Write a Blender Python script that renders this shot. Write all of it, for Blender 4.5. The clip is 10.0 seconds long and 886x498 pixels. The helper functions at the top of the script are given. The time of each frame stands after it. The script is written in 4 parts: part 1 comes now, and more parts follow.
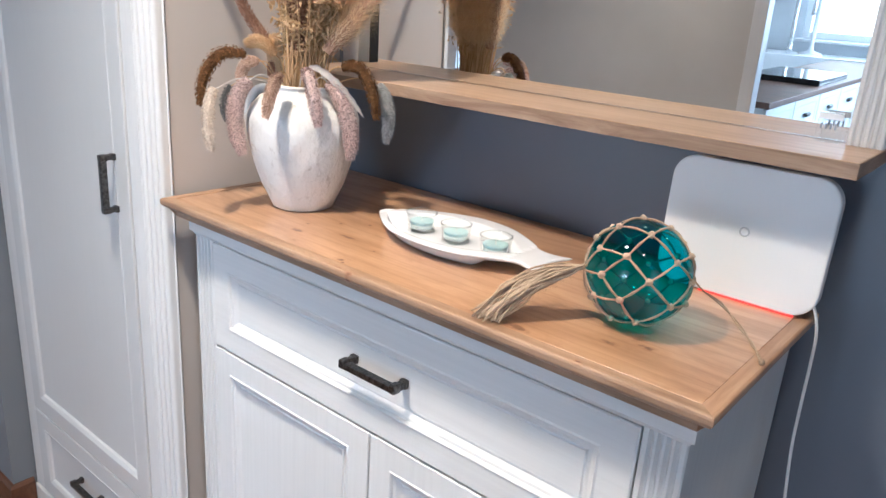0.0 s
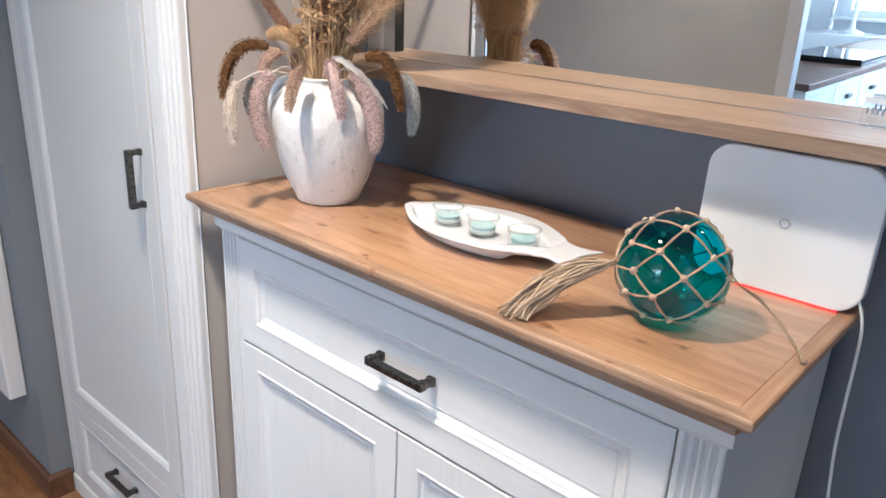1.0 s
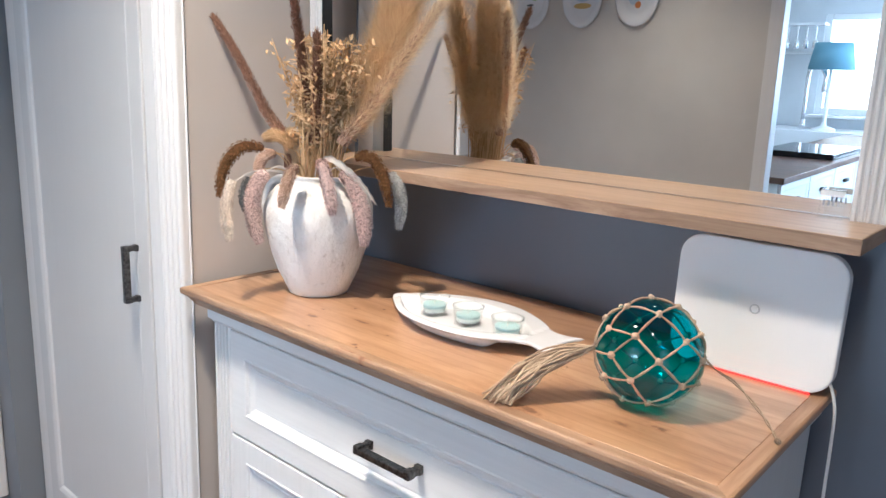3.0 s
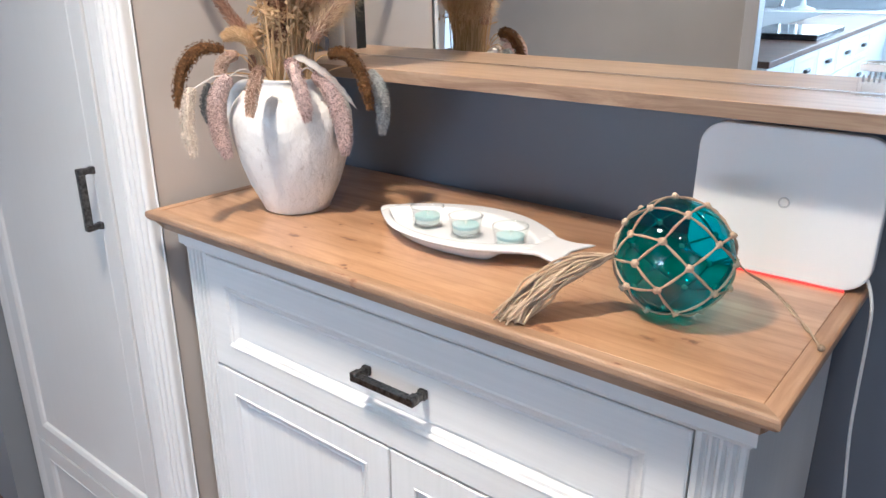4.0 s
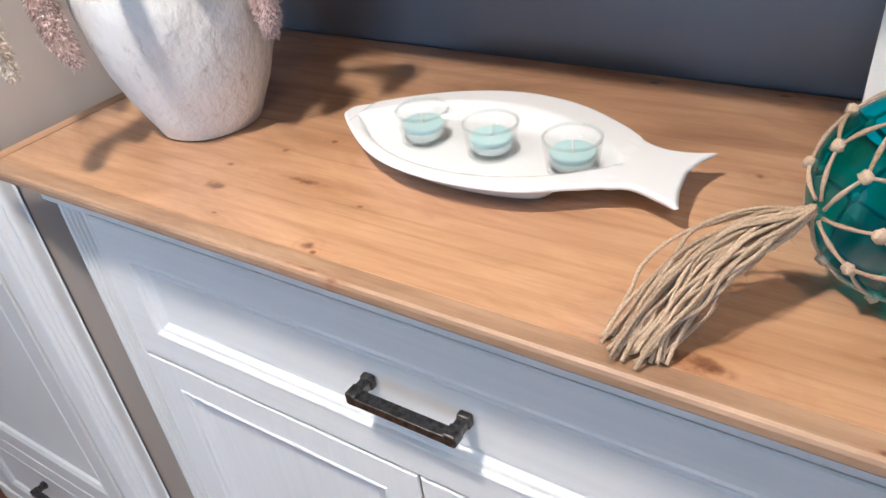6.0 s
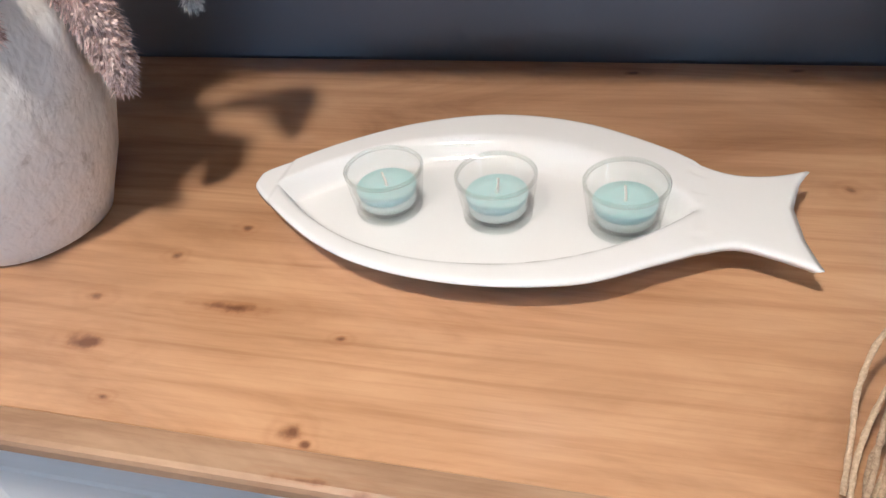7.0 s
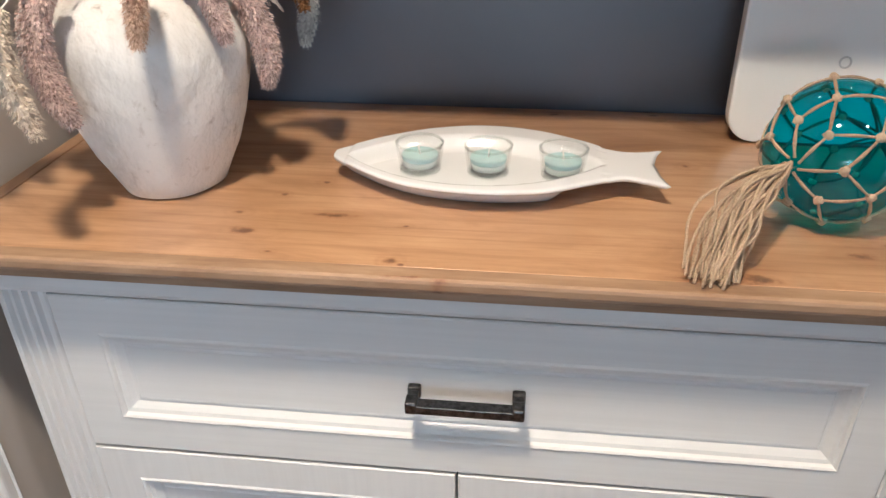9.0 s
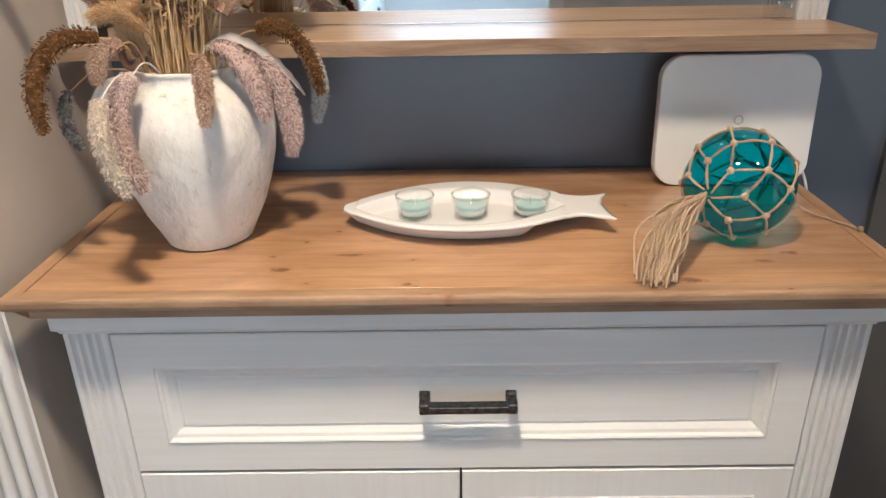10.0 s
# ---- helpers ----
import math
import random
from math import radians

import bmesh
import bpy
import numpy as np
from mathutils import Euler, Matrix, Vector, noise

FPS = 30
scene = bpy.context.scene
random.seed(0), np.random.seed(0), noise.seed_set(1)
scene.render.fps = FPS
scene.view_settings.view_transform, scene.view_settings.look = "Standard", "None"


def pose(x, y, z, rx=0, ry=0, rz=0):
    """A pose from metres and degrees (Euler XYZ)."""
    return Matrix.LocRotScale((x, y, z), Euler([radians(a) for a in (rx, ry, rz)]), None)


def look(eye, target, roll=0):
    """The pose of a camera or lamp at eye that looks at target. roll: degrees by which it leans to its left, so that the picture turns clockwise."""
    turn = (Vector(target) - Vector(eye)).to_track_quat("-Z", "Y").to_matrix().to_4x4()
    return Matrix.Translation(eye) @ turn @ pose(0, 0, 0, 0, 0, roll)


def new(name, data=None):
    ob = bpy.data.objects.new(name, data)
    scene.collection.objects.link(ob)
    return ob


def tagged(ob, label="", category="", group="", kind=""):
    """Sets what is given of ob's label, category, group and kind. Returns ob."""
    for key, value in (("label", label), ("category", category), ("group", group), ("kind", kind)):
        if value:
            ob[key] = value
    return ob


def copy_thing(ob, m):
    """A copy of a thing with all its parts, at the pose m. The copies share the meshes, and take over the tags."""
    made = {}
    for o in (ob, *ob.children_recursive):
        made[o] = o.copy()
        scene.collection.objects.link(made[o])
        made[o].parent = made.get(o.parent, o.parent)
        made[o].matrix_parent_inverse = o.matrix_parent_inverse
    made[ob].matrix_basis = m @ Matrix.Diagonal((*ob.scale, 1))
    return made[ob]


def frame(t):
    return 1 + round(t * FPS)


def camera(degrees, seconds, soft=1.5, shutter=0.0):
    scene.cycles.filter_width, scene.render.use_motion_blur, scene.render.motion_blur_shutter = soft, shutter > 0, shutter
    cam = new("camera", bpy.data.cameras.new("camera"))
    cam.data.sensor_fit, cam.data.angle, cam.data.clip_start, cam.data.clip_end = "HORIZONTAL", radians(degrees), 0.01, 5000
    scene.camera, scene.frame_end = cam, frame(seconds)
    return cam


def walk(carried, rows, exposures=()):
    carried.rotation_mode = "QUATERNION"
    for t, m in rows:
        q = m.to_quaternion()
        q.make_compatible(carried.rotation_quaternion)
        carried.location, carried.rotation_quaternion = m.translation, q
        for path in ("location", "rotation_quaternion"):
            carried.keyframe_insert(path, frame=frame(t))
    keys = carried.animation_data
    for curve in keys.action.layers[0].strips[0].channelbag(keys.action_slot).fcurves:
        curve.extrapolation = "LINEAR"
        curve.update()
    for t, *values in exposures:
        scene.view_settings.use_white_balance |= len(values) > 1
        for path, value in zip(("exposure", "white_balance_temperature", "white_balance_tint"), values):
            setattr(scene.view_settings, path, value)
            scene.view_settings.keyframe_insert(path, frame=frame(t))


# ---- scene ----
cam = camera(61.6, 10.0)
PATH = [
    (0, (0.716, -1.132, 1.507), (-0.469, 0.347, 0.866), 4.1),
    (0.5, (0.712, -1.126, 1.5), (-0.503, 0.306, 0.812), 3.4),
    (1, (0.703, -1.104, 1.509), (-0.537, 0.31, 0.831), 2.8),
    (1.5, (0.733, -1.133, 1.529), (-0.567, 0.322, 1.088), 2.7),
    (2, (0.742, -1.146, 1.528), (-0.505, 0.36, 1.108), 3.3),
    (3.5, (0.73, -1.11, 1.505), (-0.553, 0.345, 1.022), 1.5),
    (4, (0.646, -1.067, 1.492), (-0.532, 0.4, 0.812), -0.2),
    (4.5, (0.551, -1.016, 1.486), (-0.589, 0.471, 0.787), -2.8),
    (5, (0.481, -0.96, 1.484), (-0.584, 0.514, 0.654), -2.9),
    (6.5, (0.215, -0.659, 1.444), (-0.615, 0.688, 0.22), -9.0),
    (7, (0.095, -0.604, 1.429), (-0.384, 0.863, 0.157), -7.4),
    (7.5, (0.028, -0.581, 1.412), (-0.231, 0.909, 0.103), -6.2),
    (8, (0.003, -0.624, 1.413), (-0.231, 0.956, 0.21), -5.3),
    (8.5, (0.026, -0.766, 1.429), (-0.225, 0.849, 0.276), -3.6),
    (9, (0.048, -0.972, 1.467), (-0.151, 0.748, 0.467), -0.4),
    (9.5, (0.0, -1.078, 1.488), (-0.045, 0.689, 0.552), -0.7),
    (10, (-0.017, -1.161, 1.502), (-0.036, 0.666, 0.688), -1.0),
]
CLIP_EXPOSURE = [(0.0, 0.31, 5450, 7), (3.5, 0.34, 5550, 7), (5.0, 0.28, 5400, 7), (6.5, -0.02, 5350, 7), (7.5, -0.28, 5600, 7), (8.5, -0.18, 5750, 7), (10.0, -0.17, 6250, 7)]
walk(cam, [(t, look(eye, target, roll)) for t, eye, target, roll in PATH], CLIP_EXPOSURE)

H = 1.12          # height of the sideboard's top
CX = 0.0005       # middle of the sideboard
pi = math.pi

# ---- light ----
world = bpy.data.worlds.new("world")
scene.world = world
world.use_nodes = True
sky = world.node_tree.nodes.new("ShaderNodeTexSky")
sky.sky_type, sky.sun_disc = 'NISHITA', False
sky.sun_elevation, sky.sun_rotation = radians(35), radians(200)
world.node_tree.nodes["Background"].inputs["Strength"].default_value = 0.12
world.node_tree.links.new(sky.outputs[0], world.node_tree.nodes["Background"].inputs["Color"])


def area_lamp(name, eye, target, power, sx, sy, colour, shape='RECTANGLE', spread=180):
    data = bpy.data.lights.new(name, 'AREA')
    data.energy, data.shape, data.size, data.size_y, data.color = power, shape, sx, sy, colour
    data.spread = radians(spread)
    ob = new(name, data)
    ob.matrix_world = look(eye, target)
    return ob


WARM = (1.0, 0.80, 0.60)
COLD = (0.62, 0.80, 1.0)
# first spot set from highlights; the others unseen, added to fill the hall
SPOTS = [(-0.14, -0.90, 15.5), (-1.3, -1.1, 0.3), (0.80, -1.0, 4.0), (-0.9, -1.95, 5.0)]
for sx, sy, watts in SPOTS:
    area_lamp("spot_light", (sx, sy, 2.438), (sx, sy + 0.05, 0), watts, 0.13, 0.13, WARM, 'DISK', 110)
area_lamp("kitchen_daylight", (0.4, -8.3, 1.6), (0.2, -4, 1.3), 75, 2.2, 1.1, COLD)
# unseen side lamp, added to brighten the kitchen; its wall has no window
area_lamp("kitchen_side_fill", (1.15, -5.2, 1.6), (-1.2, -5.2, 1.2), 95, 1.6, 1.2, COLD)
# unseen lamps added at both hall ends as cold fill light
area_lamp("hall_fill", (2.56, -1.6, 1.25), (0.0, -1.2, 1.2), 10, 1.0, 1.9, COLD)
area_lamp("hall_end_fill", (-2.405, -1.95, 1.0), (0.0, -0.5, 1.1), 7.5, 1.2, 1.9, COLD)


# ---- materials ----
def material(name, rough=0.5, metal=0.0, colour=(0.8, 0.8, 0.8), spec=0.5):
    m = bpy.data.materials.new(name)
    m.use_nodes = True
    n = m.node_tree.nodes
    b = n["Principled BSDF"]
    b.inputs["Base Color"].default_value = (*colour, 1)
    b.inputs["Roughness"].default_value = rough
    b.inputs["Metallic"].default_value = metal
    b.inputs["Specular IOR Level"].default_value = spec
    return m, n, m.node_tree.links, b


def ramp(n, l, source, stops):
    r = n.new("ShaderNodeValToRGB")
    e = r.color_ramp.elements
    while len(e) < len(stops):
        e.new(0.5)
    for item, (p, c) in zip(e, stops):
        item.position, item.color = p, (*c, 1)
    l.new(source, r.inputs[0])
    return r.outputs[0]


def noise_of(n, l, scale, vec=(1, 1, 1), detail=4, rough=0.55, distort=0.0, coords="Object"):
    tc, mp, nz = n.new("ShaderNodeTexCoord"), n.new("ShaderNodeMapping"), n.new("ShaderNodeTexNoise")
    mp.inputs["Scale"].default_value = vec
    l.new(tc.outputs[coords], mp.inputs["Vector"])
    l.new(mp.outputs[0], nz.inputs["Vector"])
    for key, value in (("Scale", scale), ("Detail", detail), ("Roughness", rough), ("Distortion", distort)):
        nz.inputs[key].default_value = value
    return nz.outputs["Fac"]


def bump(n, l, b, height, strength, dist=0.002):
    bp = n.new("ShaderNodeBump")
    bp.inputs["Strength"].default_value, bp.inputs["Distance"].default_value = strength, dist
    l.new(height, bp.inputs["Height"])
    l.new(bp.outputs[0], b.inputs["Normal"])


def mixed(n, l, fac, a, c, mode='MIX'):
    mx = n.new("ShaderNodeMix")
    mx.data_type, mx.blend_type = 'RGBA', mode
    if isinstance(fac, float):
        mx.inputs[0].default_value = fac
    else:
        l.new(fac, mx.inputs[0])
    for sock, v in ((mx.inputs[6], a), (mx.inputs[7], c)):
        if isinstance(v, tuple):
            sock.default_value = (*v, 1)
        else:
            l.new(v, sock)
    return mx.outputs[2]


def maths(n, l, op, a, c=0.0):
    m = n.new("ShaderNodeMath")
    m.operation = op
    for sock, v in zip(m.inputs, (a, c)):
        if isinstance(v, (int, float)):
            sock.default_value = v
        else:
            l.new(v, sock)
    return m.outputs[0]


def wood(name, light, mid, dark, along=0, rough=0.42, knots=(), cross=1.0):
    """Planed wood with its grain along one axis; knots as x, y, length, width."""
    m, n, l, b = material(name, rough)
    s1 = [13.0 * cross] * 3
    s1[along] = 3.2
    s2 = [330.0 * cross] * 3
    s2[along] = 14.0
    s3 = [7.0] * 3
    s3[along] = 3.0
    f1 = noise_of(n, l, 1.0, s1, 6, 0.62, 1.8)
    f2 = noise_of(n, l, 1.0, s2, 3, 0.6, 0.2)
    f3 = noise_of(n, l, 1.0, s3, 2, 0.5, 0.3)
    base = ramp(n, l, f1, [(0.32, dark), (0.5, mid), (0.68, light)])
    fine = ramp(n, l, f2, [(0.28, (0.78, 0.71, 0.64)), (0.56, (1, 1, 1))])
    wide = ramp(n, l, f3, [(0.34, (0.84, 0.78, 0.72)), (0.64, (1.04, 1.03, 1.02))])
    # year rings cut by the board: long arched lines
    tcw, mpw, wv = n.new("ShaderNodeTexCoord"), n.new("ShaderNodeMapping"), n.new("ShaderNodeTexWave")
    sw = [7.0] * 3
    sw[along] = 0.55
    mpw.inputs["Scale"].default_value = sw
    l.new(tcw.outputs["Object"], mpw.inputs["Vector"])
    l.new(mpw.outputs[0], wv.inputs["Vector"])
    wv.bands_direction = 'Y' if along == 0 else 'X'
    for key, value in (("Scale", 1.5), ("Distortion", 16.0), ("Detail", 4.0), ("Detail Scale", 0.55), ("Detail Roughness", 0.65)):
        wv.inputs[key].default_value = value
    ringline = ramp(n, l, wv.outputs["Fac"], [(0.0, (0.82, 0.76, 0.70)), (0.22, (1, 1, 1))])
    col = mixed(n, l, 1.0, mixed(n, l, 0.55, base, fine, 'MULTIPLY'), wide, 'MULTIPLY')
    col = mixed(n, l, 0.60, col, ringline, 'MULTIPLY')
    if knots:
        tc = n.new("ShaderNodeTexCoord")
        wob = n.new("ShaderNodeTexNoise")
        wob.inputs["Scale"].default_value = 90
        wob.inputs["Detail"].default_value = 4
        l.new(tc.outputs["Object"], wob.inputs["Vector"])
        ring = None
        total = None
        for kx, ky, kl, kw in knots:
            mp = n.new("ShaderNodeMapping")
            mp.vector_type = 'TEXTURE'
            mp.inputs["Location"].default_value = (kx, ky, H)
            mp.inputs["Scale"].default_value = (kl, kw, 1)
            l.new(tc.outputs["Object"], mp.inputs["Vector"])
            ln = n.new("ShaderNodeVectorMath")
            ln.operation = 'LENGTH'
            l.new(mp.outputs[0], ln.inputs[0])
            d = maths(n, l, 'ADD', ln.outputs["Value"], maths(n, l, 'MULTIPLY', maths(n, l, 'SUBTRACT', wob.outputs["Fac"], 0.5), 2.6))
            core = n.new("ShaderNodeMapRange")
            core.inputs[1].default_value, core.inputs[2].default_value = 0.15, 0.95
            core.inputs[3].default_value, core.inputs[4].default_value = 0.8, 0.0
            l.new(d, core.inputs[0])
            halo = n.new("ShaderNodeMapRange")
            halo.inputs[1].default_value, halo.inputs[2].default_value = 0.5, 3.4
            halo.inputs[3].default_value, halo.inputs[4].default_value = 0.62, 0.0
            l.new(d, halo.inputs[0])
            total = core.outputs[0] if total is None else maths(n, l, 'MAXIMUM', total, core.outputs[0])
            ring = halo.outputs[0] if ring is None else maths(n, l, 'MAXIMUM', ring, halo.outputs[0])
        ringed = maths(n, l, 'MULTIPLY', ring, maths(n, l, 'ADD', 0.55, maths(n, l, 'MULTIPLY', maths(n, l, 'SINE', maths(n, l, 'MULTIPLY', ring, 13.0)), 0.35)))
        col = mixed(n, l, ringed, col, (0.27, 0.105, 0.04))
        col = mixed(n, l, total, col, (0.10, 0.034, 0.014))
    l.new(col, b.inputs["Base Color"])
    rr = n.new("ShaderNodeMapRange")
    rr.inputs[3].default_value, rr.inputs[4].default_value = rough - 0.03, rough + 0.05
    l.new(f2, rr.inputs[0])
    l.new(rr.outputs[0], b.inputs["Roughness"])
    bump(n, l, b, f2, 0.10, 0.0010)
    return m


KNOTS = [(-0.220, -0.358, 0.016, 0.006), (-0.238, -0.320, 0.006, 0.004), (0.089, 0.004, 0.006, 0.003),
         (0.220, 0.012, 0.007, 0.003), (-0.066, -0.400, 0.005, 0.004), (0.401, -0.328, 0.010, 0.006),
         (-0.062, -0.334, 0.003, 0.002), (-0.140, -0.318, 0.022, 0.004), (0.236, -0.158, 0.005, 0.004),
         (-0.184, -0.395, 0.003, 0.002), (-0.204, -0.275, 0.004, 0.003), (-0.166, -0.241, 0.004, 0.003),
         (0.255, -0.400, 0.022, 0.007), (0.195, -0.404, 0.012, 0.004), (0.361, -0.350, 0.011, 0.006), (-0.056, -0.407, 0.003, 0.002)]
M_TOP = wood("oak_top", (0.61, 0.385, 0.228), (0.525, 0.318, 0.182), (0.39, 0.218, 0.115), 0, 0.30, KNOTS)
top_shader = M_TOP.node_tree.nodes["Principled BSDF"]
top_shader.inputs["Coat Weight"].default_value = 1.0
top_shader.inputs["Coat Roughness"].default_value = 0.27
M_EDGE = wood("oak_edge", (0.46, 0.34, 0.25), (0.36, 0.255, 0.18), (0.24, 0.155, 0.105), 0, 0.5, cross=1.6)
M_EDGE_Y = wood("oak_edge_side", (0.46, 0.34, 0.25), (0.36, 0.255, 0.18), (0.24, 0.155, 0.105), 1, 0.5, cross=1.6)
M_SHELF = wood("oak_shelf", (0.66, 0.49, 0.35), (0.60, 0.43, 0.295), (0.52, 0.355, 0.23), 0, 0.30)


def painted_wood(name, colour, along=2, rough=0.42, grain=0.955):
    m, n, l, b = material(name, rough, colour=colour)
    s = [120.0] * 3
    s[along] = 3.0
    f = noise_of(n, l, 1.0, s, 3, 0.6, 0.1)
    g = noise_of(n, l, 4.0, (1, 1, 1), 3)
    col = ramp(n, l, f, [(0.3, tuple(c * grain for c in colour)), (0.62, colour)])
    col = mixed(n, l, 0.35, col, ramp(n, l, g, [(0.3, (0.93, 0.925, 0.92)), (0.7, (1, 1, 1))]), 'MULTIPLY')
    l.new(col, b.inputs["Base Color"])
    bump(n, l, b, f, 0.14 if grain < 0.98 else 0.05, 0.001)
    return m


M_WHITE = painted_wood("white_brushed_wood", (0.77, 0.76, 0.745))
M_WHITE_X = painted_wood("white_brushed_wood_lying", (0.77, 0.76, 0.745), 0)
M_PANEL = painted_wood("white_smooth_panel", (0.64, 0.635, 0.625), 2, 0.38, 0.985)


def plaster(name, colour, rough=0.6, grain=90.0, strength=0.12, spec=0.5):
    m, n, l, b = material(name, rough, colour=colour, spec=spec)
    f = noise_of(n, l, grain, (1, 1, 1), 4)
    g = noise_of(n, l, 2.2, (1, 1, 1), 3)
    col = ramp(n, l, g, [(0.3, tuple(c * 0.93 for c in colour)), (0.7, tuple(c * 1.05 for c in colour))])
    l.new(col, b.inputs["Base Color"])
    bump(n, l, b, f, strength, 0.002)
    return m


M_BLUE = plaster("slate_blue_paint", (0.105, 0.128, 0.170), 0.45, spec=1.0)
M_BEIGE = plaster("beige_paint", (0.56, 0.51, 0.465), 0.6)
M_GREY = plaster("grey_paint", (0.62, 0.595, 0.555), 0.6)
M_GREYBLUE = plaster("blue_grey_paint", (0.20, 0.215, 0.235), 0.6)
M_DARKGREY = plaster("dark_wall_end", (0.11, 0.105, 0.10), 0.6)
M_CEIL = plaster("ceiling_paint", (0.78, 0.77, 0.75), 0.8)
M_KWALL = plaster("kitchen_wall_paint", (0.72, 0.74, 0.76), 0.6)
M_KTILE = plaster("kitchen_floor_tile", (0.42, 0.41, 0.40), 0.35)
M_FLOOR = wood("floor_oak", (0.36, 0.20, 0.10), (0.26, 0.13, 0.06), (0.16, 0.075, 0.035), 0, 0.4)
M_SKIRT = wood("skirting_wood", (0.20, 0.10, 0.06), (0.145, 0.07, 0.04), (0.10, 0.045, 0.03), 0, 0.4)


def metal_dark():
    m, n, l, b = material("blackened_iron", 0.34, 1.0, (0.07, 0.065, 0.062))
    f = noise_of(n, l, 160.0, (1, 1, 1), 5)
    l.new(ramp(n, l, f, [(0.35, (0.065, 0.061, 0.058)), (0.75, (0.19, 0.178, 0.165))]), b.inputs["Base Color"])
    bump(n, l, b, f, 0.12, 0.001)
    return m


M_IRON = metal_dark()


def ceramic_rough():
    m, n, l, b = material("chalky_ceramic", 0.75)
    f = noise_of(n, l, 30.0, (1, 1, 0.7), 7, 0.6, 0.8)
    g = noise_of(n, l, 60.0, (1, 1, 0.6), 5, 0.7, 0.6)
    h = noise_of(n, l, 11.0, (1, 1, 0.7), 5, 0.6)
    col = ramp(n, l, g, [(0.235, (0.22, 0.19, 0.16)), (0.31, (0.60, 0.57, 0.54)), (0.41, (0.75, 0.735, 0.715))])
    col = mixed(n, l, 0.7, col, ramp(n, l, f, [(0.27, (0.50, 0.46, 0.42)), (0.38, (0.95, 0.94, 0.93)), (0.5, (1, 1, 1))]), 'MULTIPLY')
    col = mixed(n, l, 0.6, col, ramp(n, l, h, [(0.36, (0.70, 0.67, 0.64)), (0.52, (1, 1, 1))]), 'MULTIPLY')
    l.new(col, b.inputs["Base Color"])
    bump(n, l, b, maths(n, l, 'ADD', maths(n, l, 'MULTIPLY', h, 3.0), maths(n, l, 'MULTIPLY', g, 0.25)), 0.75, 0.006)
    return m


M_CHALK = ceramic_rough()
M_GLAZE, gn, gl, gb = material("white_glaze", 0.14, colour=(0.79, 0.80, 0.82))
gb.inputs["Coat Weight"].default_value = 0.3
bump(gn, gl, gb, noise_of(gn, gl, 14.0), 0.08, 0.002)
M_WHITEPLASTIC = material("white_plastic", 0.27, colour=(0.86, 0.86, 0.86))[0]
M_GREYPLASTIC = material("grey_plastic", 0.4, colour=(0.30, 0.30, 0.31))[0]
M_GREYRING = material("pale_grey_plastic", 0.4, colour=(0.55, 0.56, 0.58))[0]
M_CABLE = material("white_cable", 0.4, colour=(0.74, 0.74, 0.74))[0]
M_BLACK = material("black_glass", 0.06, colour=(0.01, 0.01, 0.012))[0]
M_CHROME = material("chrome", 0.12, 1.0, (0.75, 0.76, 0.78))[0]
M_LAMPBLUE = material("blue_lampshade", 0.8, colour=(0.16, 0.33, 0.42))[0]
M_MIRROR = material("mirror_silver", 0.0, 1.0, (0.90, 0.91, 0.91))[0]
M_GAP = material("dark_gap", 0.9, colour=(0.02, 0.02, 0.02))[0]


def thin_glass(name, colour, rough=0.0):
    m = bpy.data.materials.new(name)
    m.use_nodes = True
    n, l = m.node_tree.nodes, m.node_tree.links
    n.clear()
    out, mix, tr, gs, fr = (n.new("ShaderNode" + k) for k in ("OutputMaterial", "MixShader", "BsdfTransparent", "BsdfGlossy", "LayerWeight"))
    tr.inputs[0].default_value = (*colour, 1)
    gs.inputs["Roughness"].default_value = rough
    gloss = maths(n, l, 'ADD', maths(n, l, 'MULTIPLY', maths(n, l, 'POWER', fr.outputs["Facing"], 4.0), 0.5), 0.045)
    fr.inputs["Blend"].default_value = 0.5
    l.new(gloss, mix.inputs[0])
    l.new(tr.outputs[0], mix.inputs[1])
    l.new(gs.outputs[0], mix.inputs[2])
    l.new(mix.outputs[0], out.inputs["Surface"])
    return m


M_TEAL = thin_glass("teal_glass", (0.03, 0.63, 0.73), 0.01)
M_CLEAR = thin_glass("clear_glass", (0.982, 0.99, 0.988), 0.02)
M_RIM = thin_glass("glass_rim", (0.955, 0.972, 0.968), 0.03)
M_WAX, _n, _l, wb = material("aqua_wax", 0.55, colour=(0.47, 0.66, 0.68))
wb.inputs["Subsurface Weight"].default_value = 0.3
wb.inputs["Subsurface Radius"].default_value = (0.004, 0.008, 0.008)
M_PALEBASE = material("pale_glass_light", 0.4, colour=(0.72, 0.80, 0.79))[0]
M_WICK = material("cotton_wick", 0.9, colour=(0.75, 0.73, 0.68))[0]


def glow(name, colour, strength):
    m, n, l, b = material(name, 0.5, colour=colour)
    b.inputs["Emission Color"].default_value = (*colour, 1)
    b.inputs["Emission Strength"].default_value = strength
    return m


M_RED = glow("red_led", (1.0, 0.06, 0.05), 0.7)
M_SKYGLOW = glow("bright_sky", (0.92, 0.97, 1.0), 4.0)
# faint glow for the added hall doors, backing the fill lamps
M_FILLGLOW = glow("frosted_fill_glow", (0.80, 0.90, 1.0), 0.3)
M_BULB = glow("lamp_glow", (1.0, 0.86, 0.68), 14.0)


